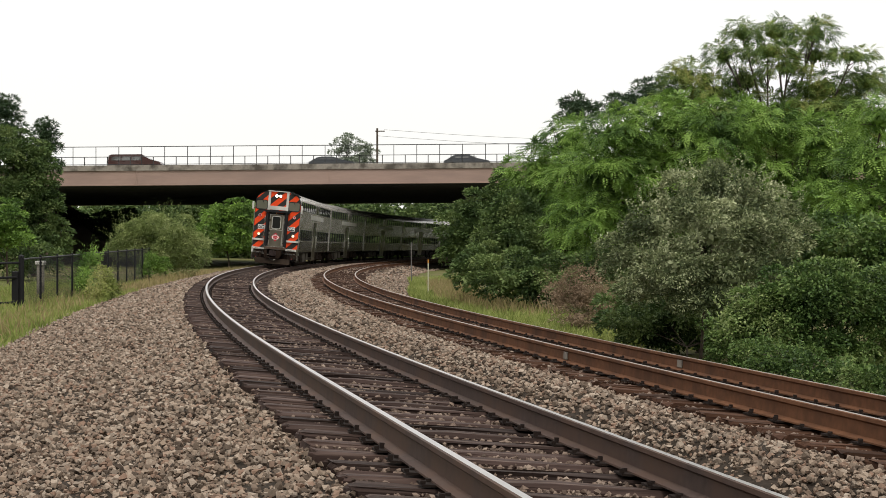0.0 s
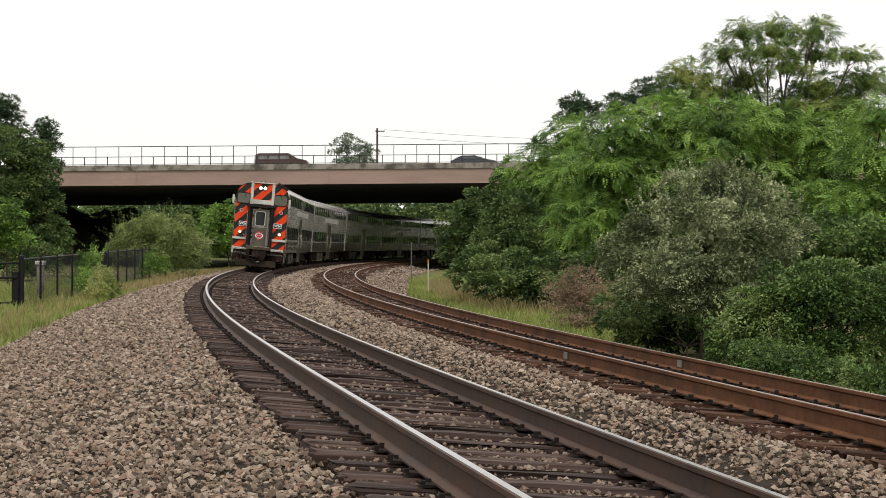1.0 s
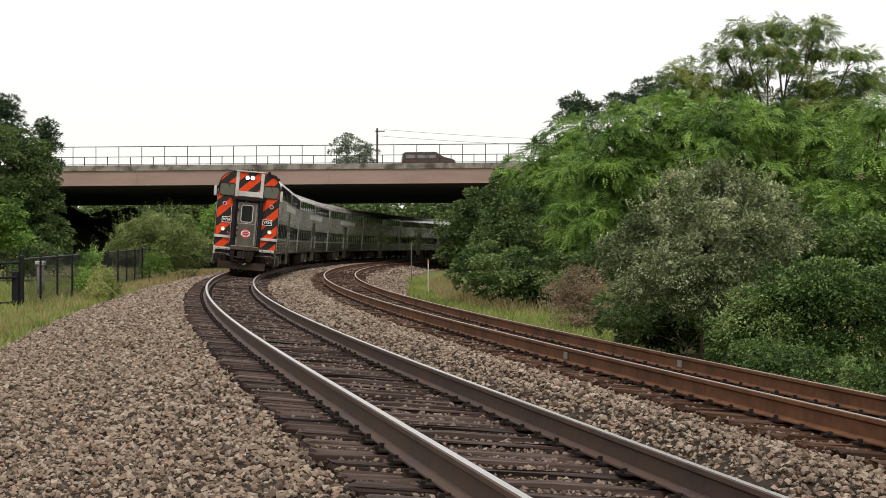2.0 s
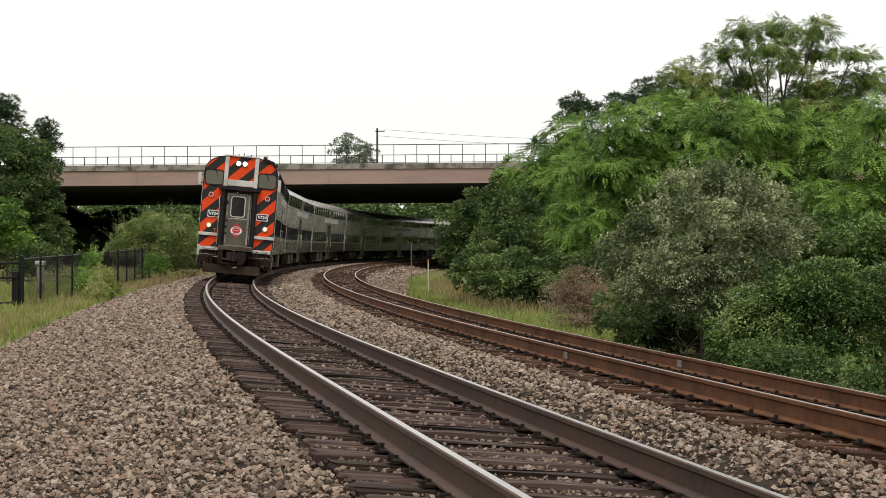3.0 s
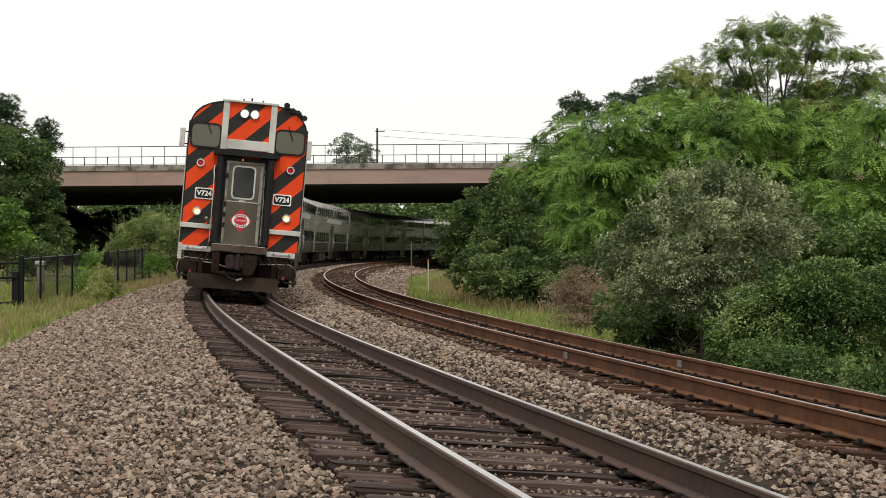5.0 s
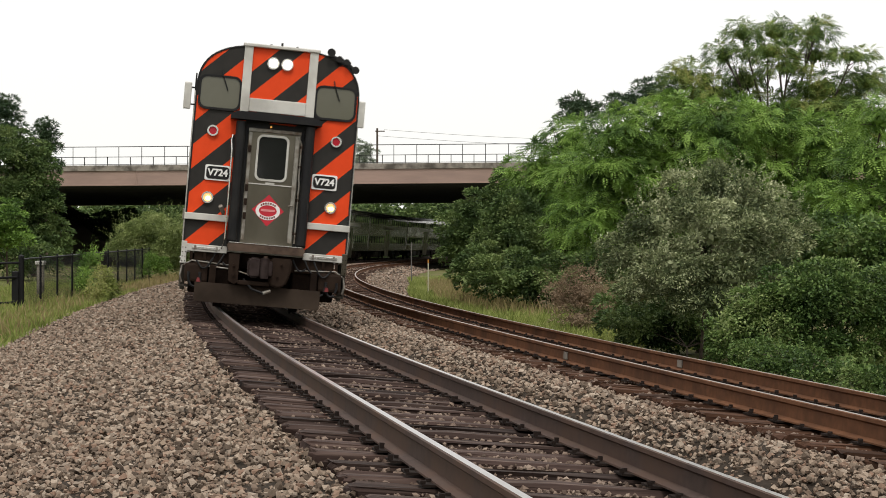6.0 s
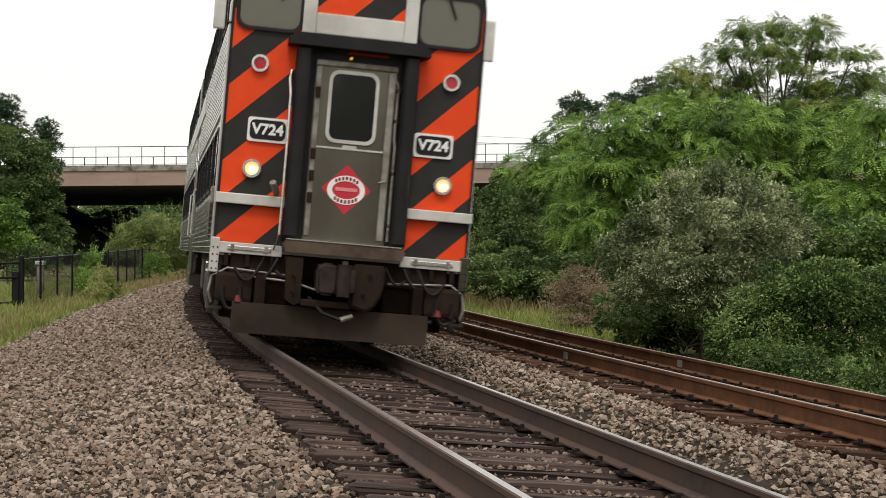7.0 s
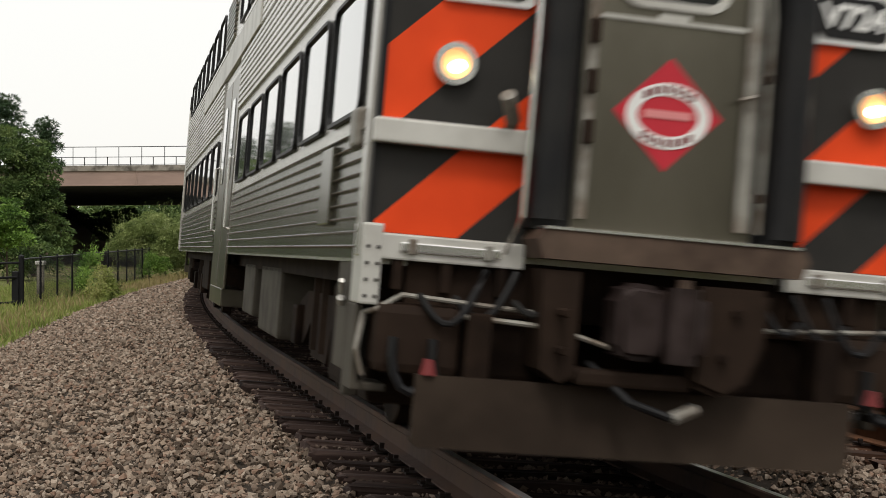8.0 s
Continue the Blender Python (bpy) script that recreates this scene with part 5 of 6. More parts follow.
plant("dark_bush", "grey-green leafy bush at the edge of the thicket", "bush",
      [(2.55, 54.0, 2.35, 0.80, 0.80, 0.66), (1.85, 54.0, 1.45, 0.72, 0.72, 0.66), (2.75, 53.0, 1.42, 0.84, 0.84, 0.74), (1.28, 54.0, 0.50, 0.62, 0.62, 0.52), (2.25, 53.0, 0.50, 0.92, 0.92, 0.62), (1.35, 54.0, 1.05, 0.38, 0.38, 0.34), (1.75, 54.0, 2.15, 0.36, 0.36, 0.36)], (1.9, 54.5, -0.7), M_LOCUST_DARK, 0.13, 0.5, 1.0, 27, tier=0.7, trunk=0.06, shoots=50, reach=0.6)
plant("conifer", "dark spiky conifer rising behind the thicket", "tree",
      [(6.45, 78.0, 8.13, 0.71, 0.71, 0.38), (6.40, 78.0, 7.67, 0.93, 0.93, 0.49), (8.50, 78.0, 7.94, 1.09, 1.09, 0.82), (10.01, 78.0, 8.49, 1.09, 1.09, 0.93)], (7.4, 78.5, -0.4), M_PINE, 0.26, 0.2, 0.9, 8, tier=0.3, gap=0.1, trunk=0.14)
plant("dark_bush", "dense dark green bush at the end of the thicket", "bush",
      [(1.75, 80.0, 3.15, 1.05, 1.05, 0.90), (0.87, 80.0, 2.08, 1.26, 1.26, 1.12), (1.85, 80.0, 1.52, 1.40, 1.40, 1.26), (0.59, 80.0, 0.96, 0.98, 0.98, 0.79), (3.20, 80.0, 4.15, 1.05, 1.05, 0.90)], (1.3, 80.5, -0.7), M_LOCUST_DARK, 0.16, 0.55, 1.1, 9, trunk=0.08)
plant("olive_bush", "large silvery-green olive bush beside the track", "bush",
      [(5.05, 28.8, 2.22, 0.66, 0.62, 0.44), (4.35, 28.5, 2.10, 0.60, 0.60, 0.50), (5.72, 28.8, 1.88, 0.56, 0.56, 0.46), (3.75, 28.2, 1.58, 0.62, 0.60, 0.48), (4.62, 27.6, 1.52, 0.78, 0.70, 0.55), (5.42, 28.0, 1.30, 0.66, 0.66, 0.52),
       (6.15, 28.6, 1.35, 0.46, 0.46, 0.50), (3.20, 28.0, 1.02, 0.50, 0.50, 0.42), (3.95, 27.2, 0.82, 0.66, 0.60, 0.44), (4.78, 27.2, 0.72, 0.66, 0.60, 0.40), (5.60, 27.6, 0.68, 0.56, 0.56, 0.42), (3.38, 27.4, 0.46, 0.50, 0.50, 0.30), (4.30, 27.0, 0.28, 0.55, 0.50, 0.24)],
      (4.6, 28.9, -0.8), M_OLIVE, 0.070, 0.40, 0.8, 10, tier=0.6, trunk=0.035, shoots=55, reach=0.5, gap=0.12, clumps=60)
plant("bramble_bush", "tangled green bramble bush at the foot of the embankment", "bush",
      [(4.28, 24.0, -0.12, 0.36, 0.36, 0.34), (4.42, 24.0, -0.45, 0.40, 0.40, 0.26), (4.72, 24.0, 0.22, 0.46, 0.46, 0.36), (5.13, 24.0, 0.25, 0.55, 0.55, 0.40), (5.60, 24.2, 0.50, 0.80, 0.80, 0.50), (6.36, 24.2, 0.28, 0.67, 0.67, 0.62),
       (4.97, 23.8, -0.28, 0.42, 0.42, 0.26), (5.43, 24.0, -0.28, 0.70, 0.70, 0.38), (6.30, 24.0, -0.40, 0.60, 0.60, 0.38), (7.20, 24.0, 0.25, 0.75, 0.75, 0.72)],
      (5.6, 24.5, -0.8), M_BRAMBLE, 0.062, 0.55, 0.9, 11, tier=0.7, trunk=0.04, shoots=40, reach=0.35, clumps=34)
plant("green_bush", "leafy green bush between taller trees", "bush",
      [(7.32, 30.0, 1.23, 0.95, 0.95, 0.63), (8.16, 30.0, 0.81, 0.84, 0.84, 0.74), (6.90, 30.0, 0.60, 0.84, 0.84, 0.63), (6.69, 31.0, 1.34, 0.71, 0.71, 0.65), (6.27, 30.0, 0.60, 0.63, 0.63, 0.63)], (7.6, 30.5, -0.7), M_BRAMBLE, 0.10, 0.6, 1.0, 12, trunk=0.05)
plant("green_bush", "leafy dark green bush below the locusts", "bush",
      [(1.95, 48.0, 0.22, 1.18, 1.18, 0.76), (3.30, 48.0, 0.14, 1.18, 1.18, 0.84), (4.64, 48.0, 0.39, 1.01, 1.01, 0.84), (1.20, 52.0, 0.50, 0.82, 0.82, 0.82)], (3.0, 49.0, -0.8), M_LOCUST_DARK, 0.12, 0.55, 1.1, 13, trunk=0.05)
# backing for the hollow: the dark leaf colour adds to its shade
plant("green_bush", "bush under the olive branches, dark-leaved to deepen the shade there", "bush",
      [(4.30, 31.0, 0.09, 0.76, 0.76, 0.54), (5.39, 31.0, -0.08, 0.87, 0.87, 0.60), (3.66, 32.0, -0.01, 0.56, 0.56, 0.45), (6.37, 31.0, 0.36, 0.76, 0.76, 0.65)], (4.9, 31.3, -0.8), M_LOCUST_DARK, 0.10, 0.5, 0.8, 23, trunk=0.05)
plant("undergrowth", "low dark leafy undergrowth along the foot of the bushes", "shrub",
      [(4.28, 20.5, -0.27, 0.40, 0.40, 0.22), (4.62, 19.5, -0.32, 0.38, 0.38, 0.19), (4.90, 18.5, -0.33, 0.32, 0.32, 0.18), (4.38, 22.5, -0.26, 0.32, 0.32, 0.17)],
      (4.75, 20.5, -0.8), M_BRAMBLE, 0.055, 0.5, 0.8, 24, trunk=0.02, shoots=30, reach=0.3)
# low clumps, some only added so the hollow's bare shaded soil looks dark
plant("undergrowth", "dark leafy undergrowth, partly added to darken the hollow under the olive bush", "shrub",
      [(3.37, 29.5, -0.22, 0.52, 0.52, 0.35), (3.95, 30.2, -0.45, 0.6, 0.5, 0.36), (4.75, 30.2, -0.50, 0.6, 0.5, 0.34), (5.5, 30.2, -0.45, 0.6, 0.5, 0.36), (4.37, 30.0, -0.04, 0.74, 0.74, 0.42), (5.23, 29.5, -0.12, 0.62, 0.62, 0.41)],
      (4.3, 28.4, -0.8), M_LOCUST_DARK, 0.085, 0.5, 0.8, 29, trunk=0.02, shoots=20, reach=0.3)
plant("dry_bush", "brownish dry bush with thin twigs", "bush",
      [(3.19, 37.0, 0.13, 0.62, 0.62, 0.54), (3.77, 37.0, -0.13, 0.52, 0.52, 0.49), (2.67, 37.0, 0.06, 0.39, 0.39, 0.36), (3.15, 36.8, -0.45, 0.62, 0.55, 0.34), (3.85, 36.8, -0.50, 0.55, 0.5, 0.30)], (3.3, 37.2, -0.8), M_DRY, 0.075, 0.22, 0.28, 14, tier=1.2, trunk=0.03, shoots=50, reach=0.6)
# beside the fence and the bridge
plant("broadleaf_tree", "dense dark green broadleaf tree before the bridge end", "tree",
      [(-27.85, 104.0, 7.27, 2.19, 2.19, 1.53), (-26.21, 104.0, 6.17, 1.46, 1.46, 1.53), (-27.67, 104.0, 5.08, 2.55, 2.55, 1.64), (-26.03, 104.0, 3.80, 1.39, 1.39, 1.64), (-25.48, 104.0, 2.16, 1.24, 1.24, 1.46), (-27.12, 104.0, 1.98, 1.82, 1.82, 1.64), (-24.75, 104.0, 1.25, 0.91, 0.91, 0.91)],
      (-26.5, 104.5, -0.5), M_LOCUST_DARK, 0.21, 0.55, 1.0, 15, trunk=0.2)
plant("conifer", "dark conifer rising beside the bridge end", "tree",
      [(-30.51, 124.0, 10.60, 0.70, 0.70, 0.43), (-30.60, 124.0, 9.86, 1.04, 1.04, 0.61), (-30.68, 124.0, 8.87, 1.30, 1.30, 0.78), (-30.82, 124.0, 7.78, 1.30, 1.30, 0.78)], (-30.6, 124.5, -0.3), M_PINE, 0.32, 0.2, 0.9, 16, tier=0.3, trunk=0.16)
plant("conifer", "dark conifer rising beside the bridge end", "tree",
      [(-34.73, 128.0, 12.70, 0.90, 0.90, 0.54), (-34.82, 128.0, 11.80, 1.26, 1.26, 0.72), (-34.64, 128.0, 10.68, 1.44, 1.44, 0.81), (-35.17, 128.0, 9.56, 1.79, 1.79, 0.99)], (-34.8, 128.5, -0.3), M_PINE, 0.32, 0.2, 0.9, 17, tier=0.3, trunk=0.16)
plant("willow_bush", "pale green bush behind the fence", "bush",
      [(-20.21, 74.0, 2.41, 1.04, 1.04, 0.91), (-19.69, 74.0, 1.63, 0.83, 0.83, 0.65), (-20.85, 74.0, 1.76, 1.04, 1.04, 1.04)], (-20.0, 74.5, -0.7), M_LOCUST, 0.16, 0.5, 1.0, 18, trunk=0.07)
plant("willow_bush", "wide pale green bush at the end of the fence", "bush",
      [(-14.69, 84.0, 1.83, 1.62, 1.62, 0.94), (-16.02, 84.0, 1.39, 1.18, 1.18, 0.82), (-13.22, 84.0, 0.95, 1.06, 1.06, 1.00), (-14.25, 84.0, 0.60, 1.62, 1.62, 0.94), (-16.46, 84.0, 0.95, 0.82, 0.82, 0.47)], (-14.4, 84.5, -0.7), M_PALE, 0.13, 0.3, 0.75, 19, tier=0.9, trunk=0.07, shoots=90, reach=1.1)
plant("green_bush", "leafy green bush beyond the bend", "bush",
      [(-17.62, 126.0, 3.03, 1.59, 1.59, 1.41), (-15.63, 126.0, 3.69, 1.41, 1.41, 1.55), (-16.52, 126.0, 1.48, 2.12, 2.12, 1.24), (-18.50, 126.0, 1.70, 1.32, 1.32, 1.10)], (-16.8, 126.5, -0.6), M_LOCUST, 0.22, 0.5, 1.0, 20, trunk=0.08)
plant("hedge_bush", "dense green hedge at the far side of the fenced yard", "bush",
      [(-23.6, 92.0, 0.4, 1.6, 1.3, 1.3), (-25.8, 92.0, 0.6, 1.8, 1.3, 1.5), (-28.2, 92.5, 0.5, 1.8, 1.3, 1.4), (-30.6, 92.5, 0.6, 1.8, 1.3, 1.5), (-33.2, 93.0, 0.6, 1.8, 1.3, 1.5)],
      (-28.0, 92.8, -0.6), M_LOCUST_DARK, 0.17, 0.5, 0.85, 44, tier=0.7, trunk=0.06, shoots=20, reach=0.7)
plant("weed_shrub", "tall bright green weeds growing through the fence", "shrub",
      [(-12.89, 58.0, 0.42, 0.33, 0.33, 0.57), (-12.58, 58.0, 0.67, 0.24, 0.24, 0.45), (-12.71, 57.0, -0.06, 0.40, 0.40, 0.44)], (-12.9, 58.0, -0.8), M_LOCUST, 0.12, 0.25, 0.6, 21, tier=1.3, trunk=0.02, shoots=30, reach=0.6)
plant("weed_shrub", "tall yellow-green weeds beside the fence", "shrub",
      [(-10.97, 52.0, 0.14, 0.26, 0.26, 0.47), (-10.94, 51.0, -0.29, 0.32, 0.32, 0.39), (-10.74, 52.0, -0.32, 0.26, 0.26, 0.36)], (-11.0, 52.0, -0.8), M_BLADE, 0.12, 0.22, 0.7, 22, tier=1.5, trunk=0.015, shoots=30, reach=0.5)
plant("weed_shrub", "leafy weeds before the end of the fence", "shrub",
      [(-14.55, 80.0, 0.40, 0.34, 0.34, 0.45), (-13.99, 80.0, 0.18, 0.45, 0.45, 0.50), (-14.65, 79.0, -0.00, 0.28, 0.28, 0.33)], (-14.6, 79.8, -0.75), M_LOCUST, 0.14, 0.3, 0.7, 28, tier=1.2, trunk=0.02, shoots=20, reach=0.6)
rng_far = random.Random(77)
for i in range(22):
    x = -66 + i * 6.0 + rng_far.uniform(-2, 2)
    y = 246 + rng_far.uniform(0, 26)
    h = rng_far.uniform(10.0, 12.0)
    bl = [(x + rng_far.uniform(-2.5, 2.5), y + rng_far.uniform(-2, 2), -0.5 + h * f, 4.3 * g, 3.4 * g, 2.6 * g) for f, g in ((0.16, 1.1), (0.3, 1.25), (0.45, 1.2), (0.62, 1.0), (0.78, 0.7))]
    plant("distant_tree", "hazy green tree in the wood beyond the bridge", "tree", bl, (x, y, -0.9), M_FAR, 0.85, 0.6, 0.5, 100 + i, trunk=0.2, clumps=22, group="wood beyond the bridge")
plant("distant_tree", "green tree top with haze in its leaf colour, showing above the bridge railing", "tree",
      [(-14.47, 240.0, 16.95, 1.85, 1.85, 1.01), (-15.65, 240.0, 15.60, 1.68, 1.68, 1.01), (-12.95, 240.0, 15.94, 1.85, 1.85, 1.01), (-11.10, 240.0, 15.43, 1.35, 1.35, 1.01), (-14.47, 240.0, 13.92, 2.52, 2.52, 1.35), (-12.11, 240.0, 13.92, 2.02, 2.02, 1.18), (-14.47, 240.0, 12.24, 2.36, 2.36, 1.68)], (-14.0, 240.5, -1.0), M_HAZY, 0.34, 0.35, 0.55, 130, trunk=0.22, gap=0.3, clumps=20)
for i, (x, y) in enumerate(((-27, 212), (-31.5, 213), (-23.5, 214), (-36, 214), (-45, 213), (-20, 213), (-13.5, 214), (-5.5, 213), (2, 214), (12, 216), (-52, 218), (-8, 222))):
    y += 14
    bl = [(x + rng_far.uniform(-2, 2), y + rng_far.uniform(-1, 1), 7.6 * f, 3.4 * g, 2.6 * g, 1.9 * g) for f, g in ((0.05, 1.1), (0.3, 1.2), (0.55, 1.1), (0.85, 1.0))]
    plant("distant_tree", "green tree in the open behind the bridge", "tree", bl, (x, y, -0.9), M_LOCUST_DARK, 0.6, 0.6, 0.6, 180 + i, trunk=0.15, clumps=22, group="wood beyond the bridge")
for i, (x, y) in enumerate(((-26, 8), (-31, 22), (-24, -8), (-13, -24), (-2, -28), (9, -25), (-33, 38), (20, -18), (15, -32), (27, -28), (22, -40))):
    bl = [(x + rng_far.uniform(-1.5, 1.5), y + rng_far.uniform(-1.5, 1.5), -0.5 + 9.0 * f, 3.4 * g, 3.2 * g, 2.2 * g) for f, g in ((0.2, 1.0), (0.4, 1.25), (0.6, 1.15), (0.82, 0.8))]
    plant("broadleaf_tree", "green broadleaf tree standing beside the near end of the line", "tree", bl, (x, y, -0.7), M_FAR, 1.1, 0.6, 0.4, 160 + i, trunk=0.2, clumps=20, group="trees behind")
for i, (x, y) in enumerate(((-31, 58), (-38, 72), (-36, 88), (-46, 100), (-44, 118), (-56, 84), (-58, 132))):
    bl = [(x + rng_far.uniform(-1.5, 1.5), y + rng_far.uniform(-1.5, 1.5), -0.5 + 6.5 * f, 4.2 * g, 4.2 * g, 1.9 * g) for f, g in ((0.12, 1.0), (0.35, 1.2), (0.6, 1.1), (0.85, 0.75))]
    plant("broadleaf_tree", "green broadleaf tree in the row beyond the fenced yard", "tree", bl, (x, y, -0.7), M_FAR, 0.8, 0.6, 0.5, 200 + i, trunk=0.18, clumps=22, group="trees beyond the yard")
for i in range(3):
    x, y = -43.0 + 3.6 * i, 190.0 + 4 * math.sin(i * 2.3)
    plant("green_bush", "shaded bush under the far side of the bridge", "bush", [(x, y, 0.9, 2.8, 2.4, 1.7), (x + 1.2, y + 2, 2.6, 2.4, 2.2, 1.7), (x - 1, y + 1, 4.2, 2.0, 2.0, 1.3)], (x, y, -0.6), M_FAR, 0.35, 0.6, 0.9, 140 + i, trunk=0.08)


def grass(name, label, s0, s1, a0, a1, count, height, material, seed):
    """Loose blades of grass and weeds over a stretch of ground."""
    rng = np.random.default_rng(seed)
    s = rng.uniform(s0, s1, count)
    a = a0(s) + (a1(s) - a0(s)) * rng.uniform(0, 1, count)
    keep = np.sin(s * 2.1 + a * 1.3) + np.sin(a * 3.7 - s) + rng.normal(size=count) > -0.9
    s, a = s[keep], a[keep]
    x, y, th = on_line(s)
    p = np.stack([x + a * np.cos(th), y + a * np.sin(th), ground_z(a, s) - 0.03], -1)
    n = len(p)
    h = height * rng.uniform(0.35, 1.3, (n, 1))
    lean = rng.normal(size=(n, 2)) * 0.3 * h
    ang = rng.uniform(0, math.pi, n)
    w = np.stack([np.cos(ang), np.sin(ang), np.zeros(n)], -1) * (0.008 + 0.02 * h)
    top = p + np.concatenate([lean, h], 1)
    midp = p + np.concatenate([lean * 0.3, h * 0.55], 1)
    v = np.stack([p - w, p + w, midp + w * 0.8, top, midp - w * 0.8], 1).reshape(-1, 3)
    b = np.arange(n)[:, None] * 5
    tri = np.concatenate([np.stack([b[:, 0], b[:, 0] + 1, b[:, 0] + 2], 1), np.stack([b[:, 0], b[:, 0] + 2, b[:, 0] + 4], 1), np.stack([b[:, 0] + 4, b[:, 0] + 2, b[:, 0] + 3], 1)])
    return tagged(new(name, raw(name, v, tri, material)), label, "grass", kind="stuff")


OFF = lambda c: (lambda s: LEFT_EDGE(s) + c)
FAR_OFF = lambda c: (lambda s: FAR_EDGE(s) + c)
grass("grass", "long yellow-green grass along the ballast edge", 18, 62, OFF(-2.6), OFF(0.15), 26000, 0.22, M_BLADE, 31)
grass("grass", "long green grass before the fence", 30, 80, OFF(-7.2), OFF(-1.6), 30000, 0.36, M_BLADE, 32)
grass("dry_grass", "dry straw-coloured grass beside the bend", 60, 120, OFF(-3.5), OFF(0.1), 14000, 0.35, M_BLADE_DRY, 33)
grass("grass", "weedy grass strip beside the second track", 31, 100, FAR_OFF(-0.3), FAR_OFF(2.6), 34000, 0.30, M_BLADE, 34)
grass("dry_grass", "pale dry stalks among the grass before the fence", 20, 64, OFF(-5.0), OFF(0.0), 7000, 0.34, M_BLADE_DRY, 37)
grass("dry_grass", "dry grass at the foot of the thicket", 45, 85, FAR_OFF(0.6), FAR_OFF(2.6), 6000, 0.5, M_BLADE_DRY, 35)
# dark tree-leaf colour instead of grass: shade painted into the blades
grass("grass", "weeds under the bushes, in a dark leaf colour that deepens the shade", 11, 21, FAR_OFF(0.2), FAR_OFF(3.0), 6000, 0.22, M_LOCUST_DARK, 36)


# ---- fence, posts, pole ----
def build_fence():
    ob = thing("chain_link_fence", "black chain-link fence with slim posts and a top rail", "fence")
    a, b = Vector((-12.16, 46.5, -0.634)), Vector((-14.95, 82.0, -0.36))
    n = 11
    top = 1.5
    for i in range(n + 1):
        q = a.lerp(b, i / n)
        bm = bmesh.new()
        r = 0.085 if i == 0 else 0.036
        tube(bm, q - Vector((0, 0, 0.35)), q + Vector((0, 0, top + (0.04 if i else 0.06))), r, seg=8)
        bmesh.ops.create_icosphere(bm, subdivisions=1, radius=r * 1.2, matrix=Matrix.Translation(q + Vector((0, 0, top + 0.05))))
        part("post", bm, M_FENCE, ob, "thick black corner post" if i == 0 else "")
    bm = bmesh.new()
    tube(bm, a + Vector((0, 0, top)), b + Vector((0, 0, top)), 0.028, seg=6)
    part("top_rail", bm, M_FENCE, ob)
    bm = bmesh.new()
    d = b - a
    k = int(d.length / 0.11)
    for i in range(-14, k):
        for s in (1, -1):
            p, q = (i, i + 14) if s > 0 else (i + 14, i)
            lo, hi = 0.04, top
            p0, q0 = a + d * (p * 0.11 / d.length), a + d * (q * 0.11 / d.length)
            if min(p, q) < 0 or max(p, q) > k:
                continue
            tube(bm, p0 + Vector((0, 0, lo)), q0 + Vector((0, 0, hi)), 0.0026, seg=3, caps=False)
    tagged(part("wire_mesh", bm, M_FENCE, ob, "fine black wire mesh"), kind="stuff")
    g = Vector((-16.0, 43.6, -0.70))
    for z in (0.10, 0.26, 0.98, 1.40):
        bm = bmesh.new()
        tube(bm, a + Vector((0, 0, z)), g + Vector((0, 0, z)), 0.035, seg=6)
        part("gate_rail", bm, M_FENCE, ob, "black gate rail")
    bm = bmesh.new()
    box(bm, a.x - 0.26, a.x - 0.06, a.y - 0.1, a.y + 0.1, a.z - 0.1, a.z + 1.15, 0.02)
    part("gate_post", bm, M_FENCE, ob, "stout black gate post")


def build_post(name, label, s, lat, h, r, m_body, cap=None, category="post"):
    x, y, _ = spot(s, lat)
    z = float(ground_z(np.array(lat), np.array(s)))
    ob = thing(name, label, category)
    bm = bmesh.new()
    box(bm, x - r, x + r, y - r, y + r, z - 0.1, z + h, 0.008)
    part("stem", bm, m_body, ob)
    if cap:
        bm = bmesh.new()
        box(bm, x - r * 1.15, x + r * 1.15, y - r * 1.15, y + r * 1.15, z + h - 0.12, z + h + 0.03, 0.01)
        part("cap", bm, cap, ob)
    return ob


M_CREAM = mat("weathered_cream_plastic", (0.5, 0.49, 0.36), 0.6)
M_ORANGE = mat("faded_orange_plastic", (0.55, 0.25, 0.06), 0.6)
M_GREY_POST = mat("grey_post_steel", (0.16, 0.15, 0.14), 0.6, 0.4)
build_fence()
build_post("marker_post", "slim white marker post with a faded orange top in the grass", 65.0, 7.7, 1.5, 0.021, M_CREAM, M_ORANGE)
build_post("steel_post", "plain grey steel post beside the bend", 86.0, 8.35, 2.3, 0.03, M_GREY_POST)
ped = thing("utility_pedestal", "pale grey utility pedestal behind the fence", "utility box")
bm = bmesh.new()
box(bm, -14.12, -13.90, 56.0, 56.25, -0.9, 0.62, 0.02)
part("body", bm, M_CONCRETE, ped)
bm = bmesh.new()
box(bm, -14.17, -13.85, 55.95, 56.3, 0.60, 0.74, 0.03)
part("cap", bm, M_SILVER, ped, "pale rounded cap")


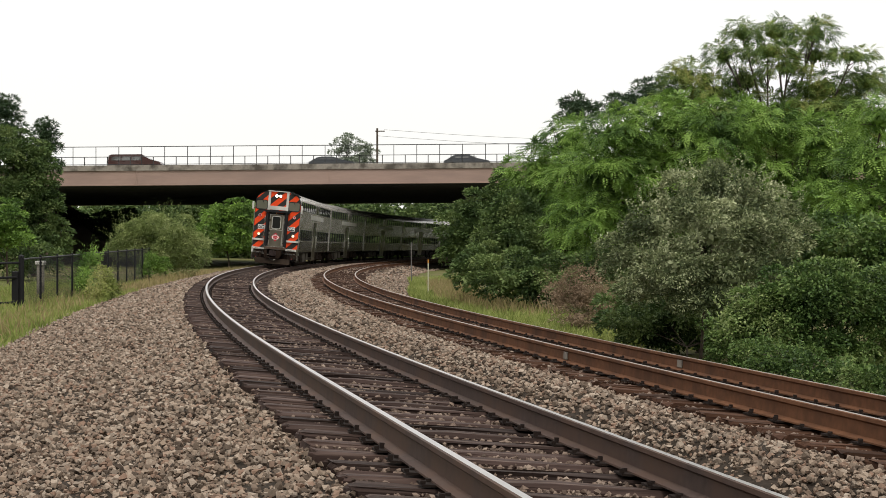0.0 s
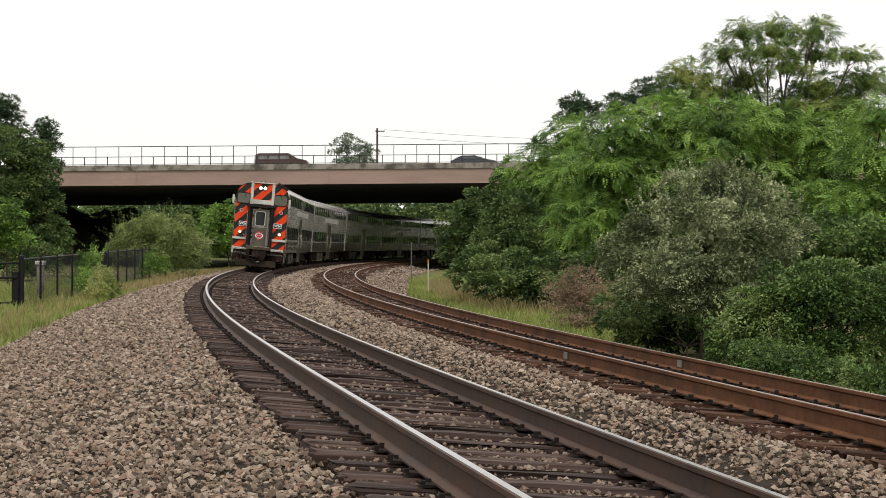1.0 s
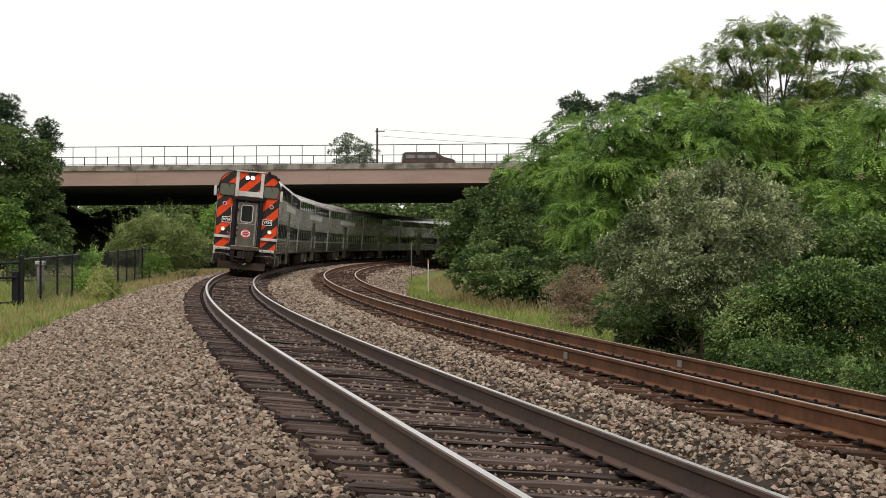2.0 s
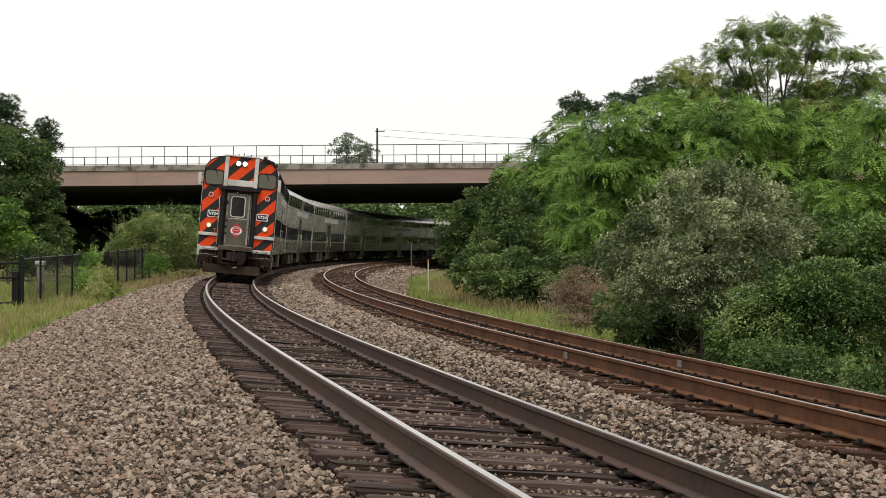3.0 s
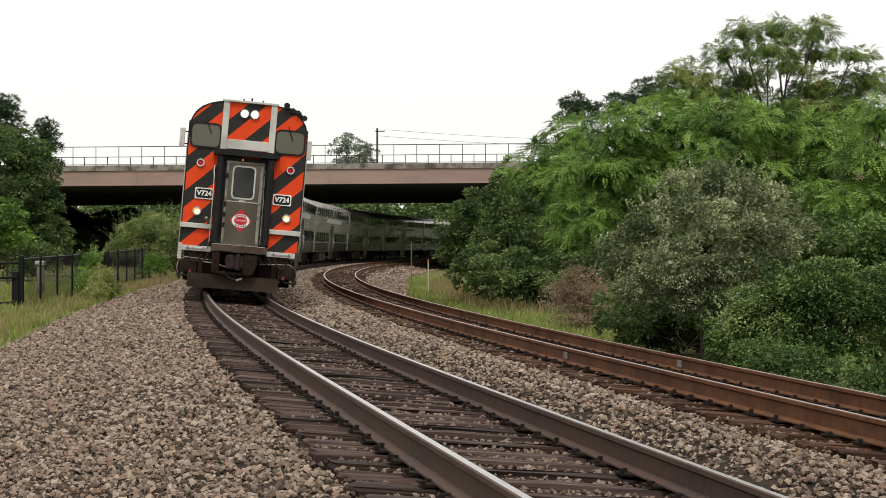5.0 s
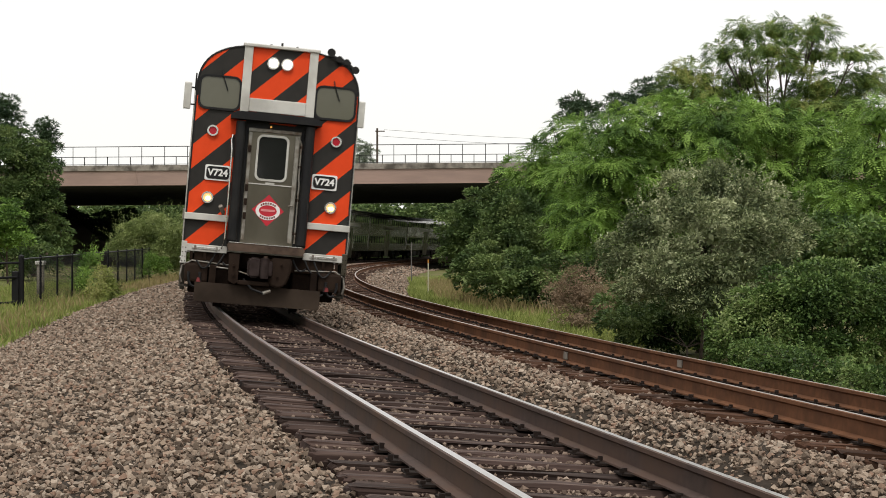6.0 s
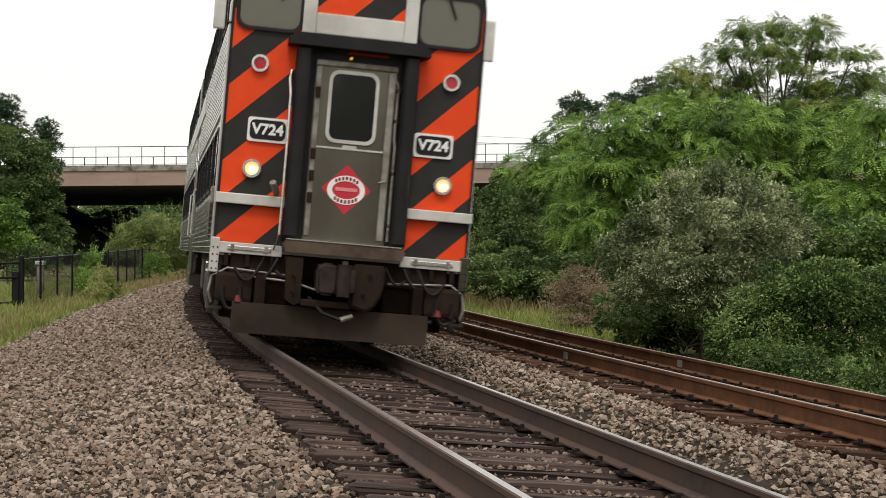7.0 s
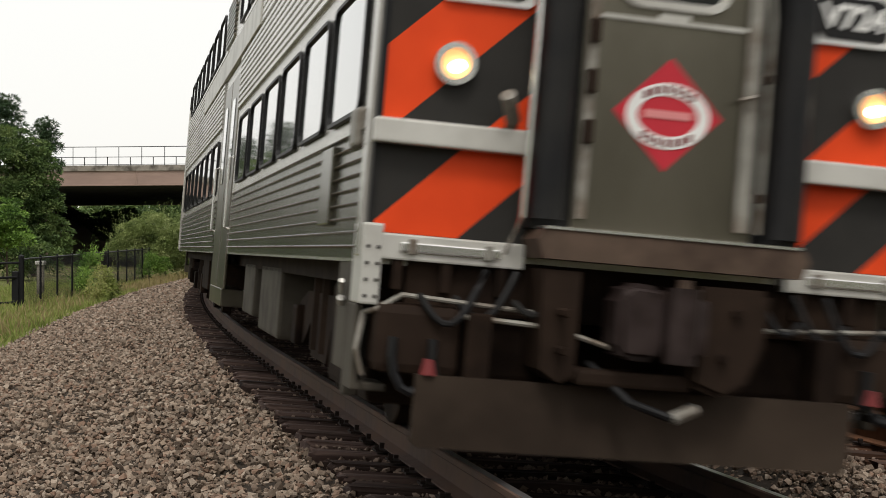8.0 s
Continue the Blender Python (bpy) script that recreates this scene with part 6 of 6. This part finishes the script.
def build_pole():
    ob = thing("utility_pole", "dark wooden utility pole with a crossarm and wires", "utility pole")
    x, y = -9.6, 235.0
    bm = bmesh.new()
    tube(bm, (x, y, -1.3), (x, y, 18.6), 0.2, 0.14, seg=8)
    part("shaft", bm, M_BARK, ob)
    bm = bmesh.new()
    box(bm, x - 0.3, x + 1.1, y - 0.06, y + 0.06, 18.1, 18.25)
    part("crossarm", bm, M_BARK, ob)
    for dx, dz in ((1.0, 18.4), (0.0, 17.5)):
        bm = bmesh.new()
        pts = [(x + dx + k * 6.0, y, dz - 1.4 * math.sin(math.pi * k / 10)) for k in range(11)]
        for p, q in zip(pts, pts[1:]):
            tube(bm, p, q, 0.02, seg=4, caps=False)
        part("wire", bm, M_FENCE, ob)


build_pole()


# ---- road vehicles on the bridge ----
def build_vehicle(name, label, body, length, height, van):
    """A vehicle that heads towards +x; its origin lies on the road under its middle."""
    ob = thing(name, label, "van" if van else "car")
    h, L = height, length / 2
    if van:
        side = [(-L, 0.35), (-L, 0.9), (-L + 0.12, h - 0.12), (-L + 0.35, h), (L - 1.75, h), (L - 1.05, 1.08), (L - 0.15, 0.92), (L, 0.7), (L, 0.35)]
    else:
        side = [(-L, 0.35), (-L + 0.03, 0.82), (-L + 0.45, 0.95), (-L + 0.9, h - 0.05), (-L + 1.3, h), (L - 2.0, h), (L - 1.3, 0.97), (L - 0.15, 0.8), (L, 0.6), (L, 0.35)]
    bm = bmesh.new()
    slab(bm, side, -0.9, 0.9)
    bmesh.ops.bevel(bm, geom=bm.edges[:], offset=0.06, segments=2, affect="EDGES")
    part("body", bm, body, ob, smooth=True)
    for sy in (-1, 1):
        x0, x1 = (-L + 0.35, L - 1.75) if van else (-L + 1.0, L - 1.95)
        cells = 3 if van else 2
        for i in range(cells):
            a, b = x0 + (x1 - x0) * i / cells + 0.05, x0 + (x1 - x0) * (i + 1) / cells - 0.05
            bm = bmesh.new()
            slab(bm, [(a, 1.05), (b, 1.05), (b - 0.03, h - 0.2), (a + 0.05, h - 0.2)], sy * 0.895, sy * 0.91)
            part("side_window", bm, M_GLASS, ob)
        for x in (-L + 0.8, L - 0.85):
            bm = bmesh.new()
            tube(bm, (x, sy * 0.72, 0.33), (x, sy * 0.92, 0.33), 0.33, seg=16)
            part("wheel", bm, M_BLACK, ob)
    bm = bmesh.new()
    xa, xb = (L - 1.72, L - 1.1) if van else (L - 1.95, L - 1.36)
    v = [bm.verts.new(q) for q in ((xa + 0.06, -0.75, h - 0.06), (xa + 0.06, 0.75, h - 0.06), (xb + 0.04, 0.78, 1.14), (xb + 0.04, -0.78, 1.14))]
    bm.faces.new(v)
    bmesh.ops.solidify(bm, geom=bm.faces[:], thickness=0.01)
    part("windscreen", bm, M_GLASS, ob)
    return ob


M_MAROON = mat("dark_maroon_car_paint", (0.07, 0.035, 0.03), 0.35, 0.2, vary=0.1, coat=0.5)
M_DARKCAR = mat("dark_grey_car_paint", (0.05, 0.055, 0.06), 0.35, 0.2, vary=0.1, coat=0.5)
VEHICLES = [(build_vehicle("minivan", "dark maroon minivan driving across the bridge", M_MAROON, 4.9, 1.6, True), -27.9, 13.3, 146.5),
            (build_vehicle("passenger_car", "dark grey car driving across the bridge", M_DARKCAR, 4.3, 1.3, False), -10.1, 12.9, 147.0),
            (build_vehicle("passenger_car", "dark grey car driving across the bridge", M_DARKCAR, 4.3, 1.36, False), 2.2, 12.8, 146.5)]


def motions():
    for i, car in enumerate(CARS):
        walk(car, [(0.5 * k, car_matrix(s + 26.05 * i)) for k, s in enumerate(RUN)])
    for vehicle, x0, speed, y in VEHICLES:
        walk(vehicle, [(t, pose(x0 + speed * t, y, deck_z(x0 + speed * t) + 0.006, 0, -math.degrees(math.atan(GRADE)), 0)) for t in (0.0, 2.0, 4.0, 6.0, 8.0)])


motions()
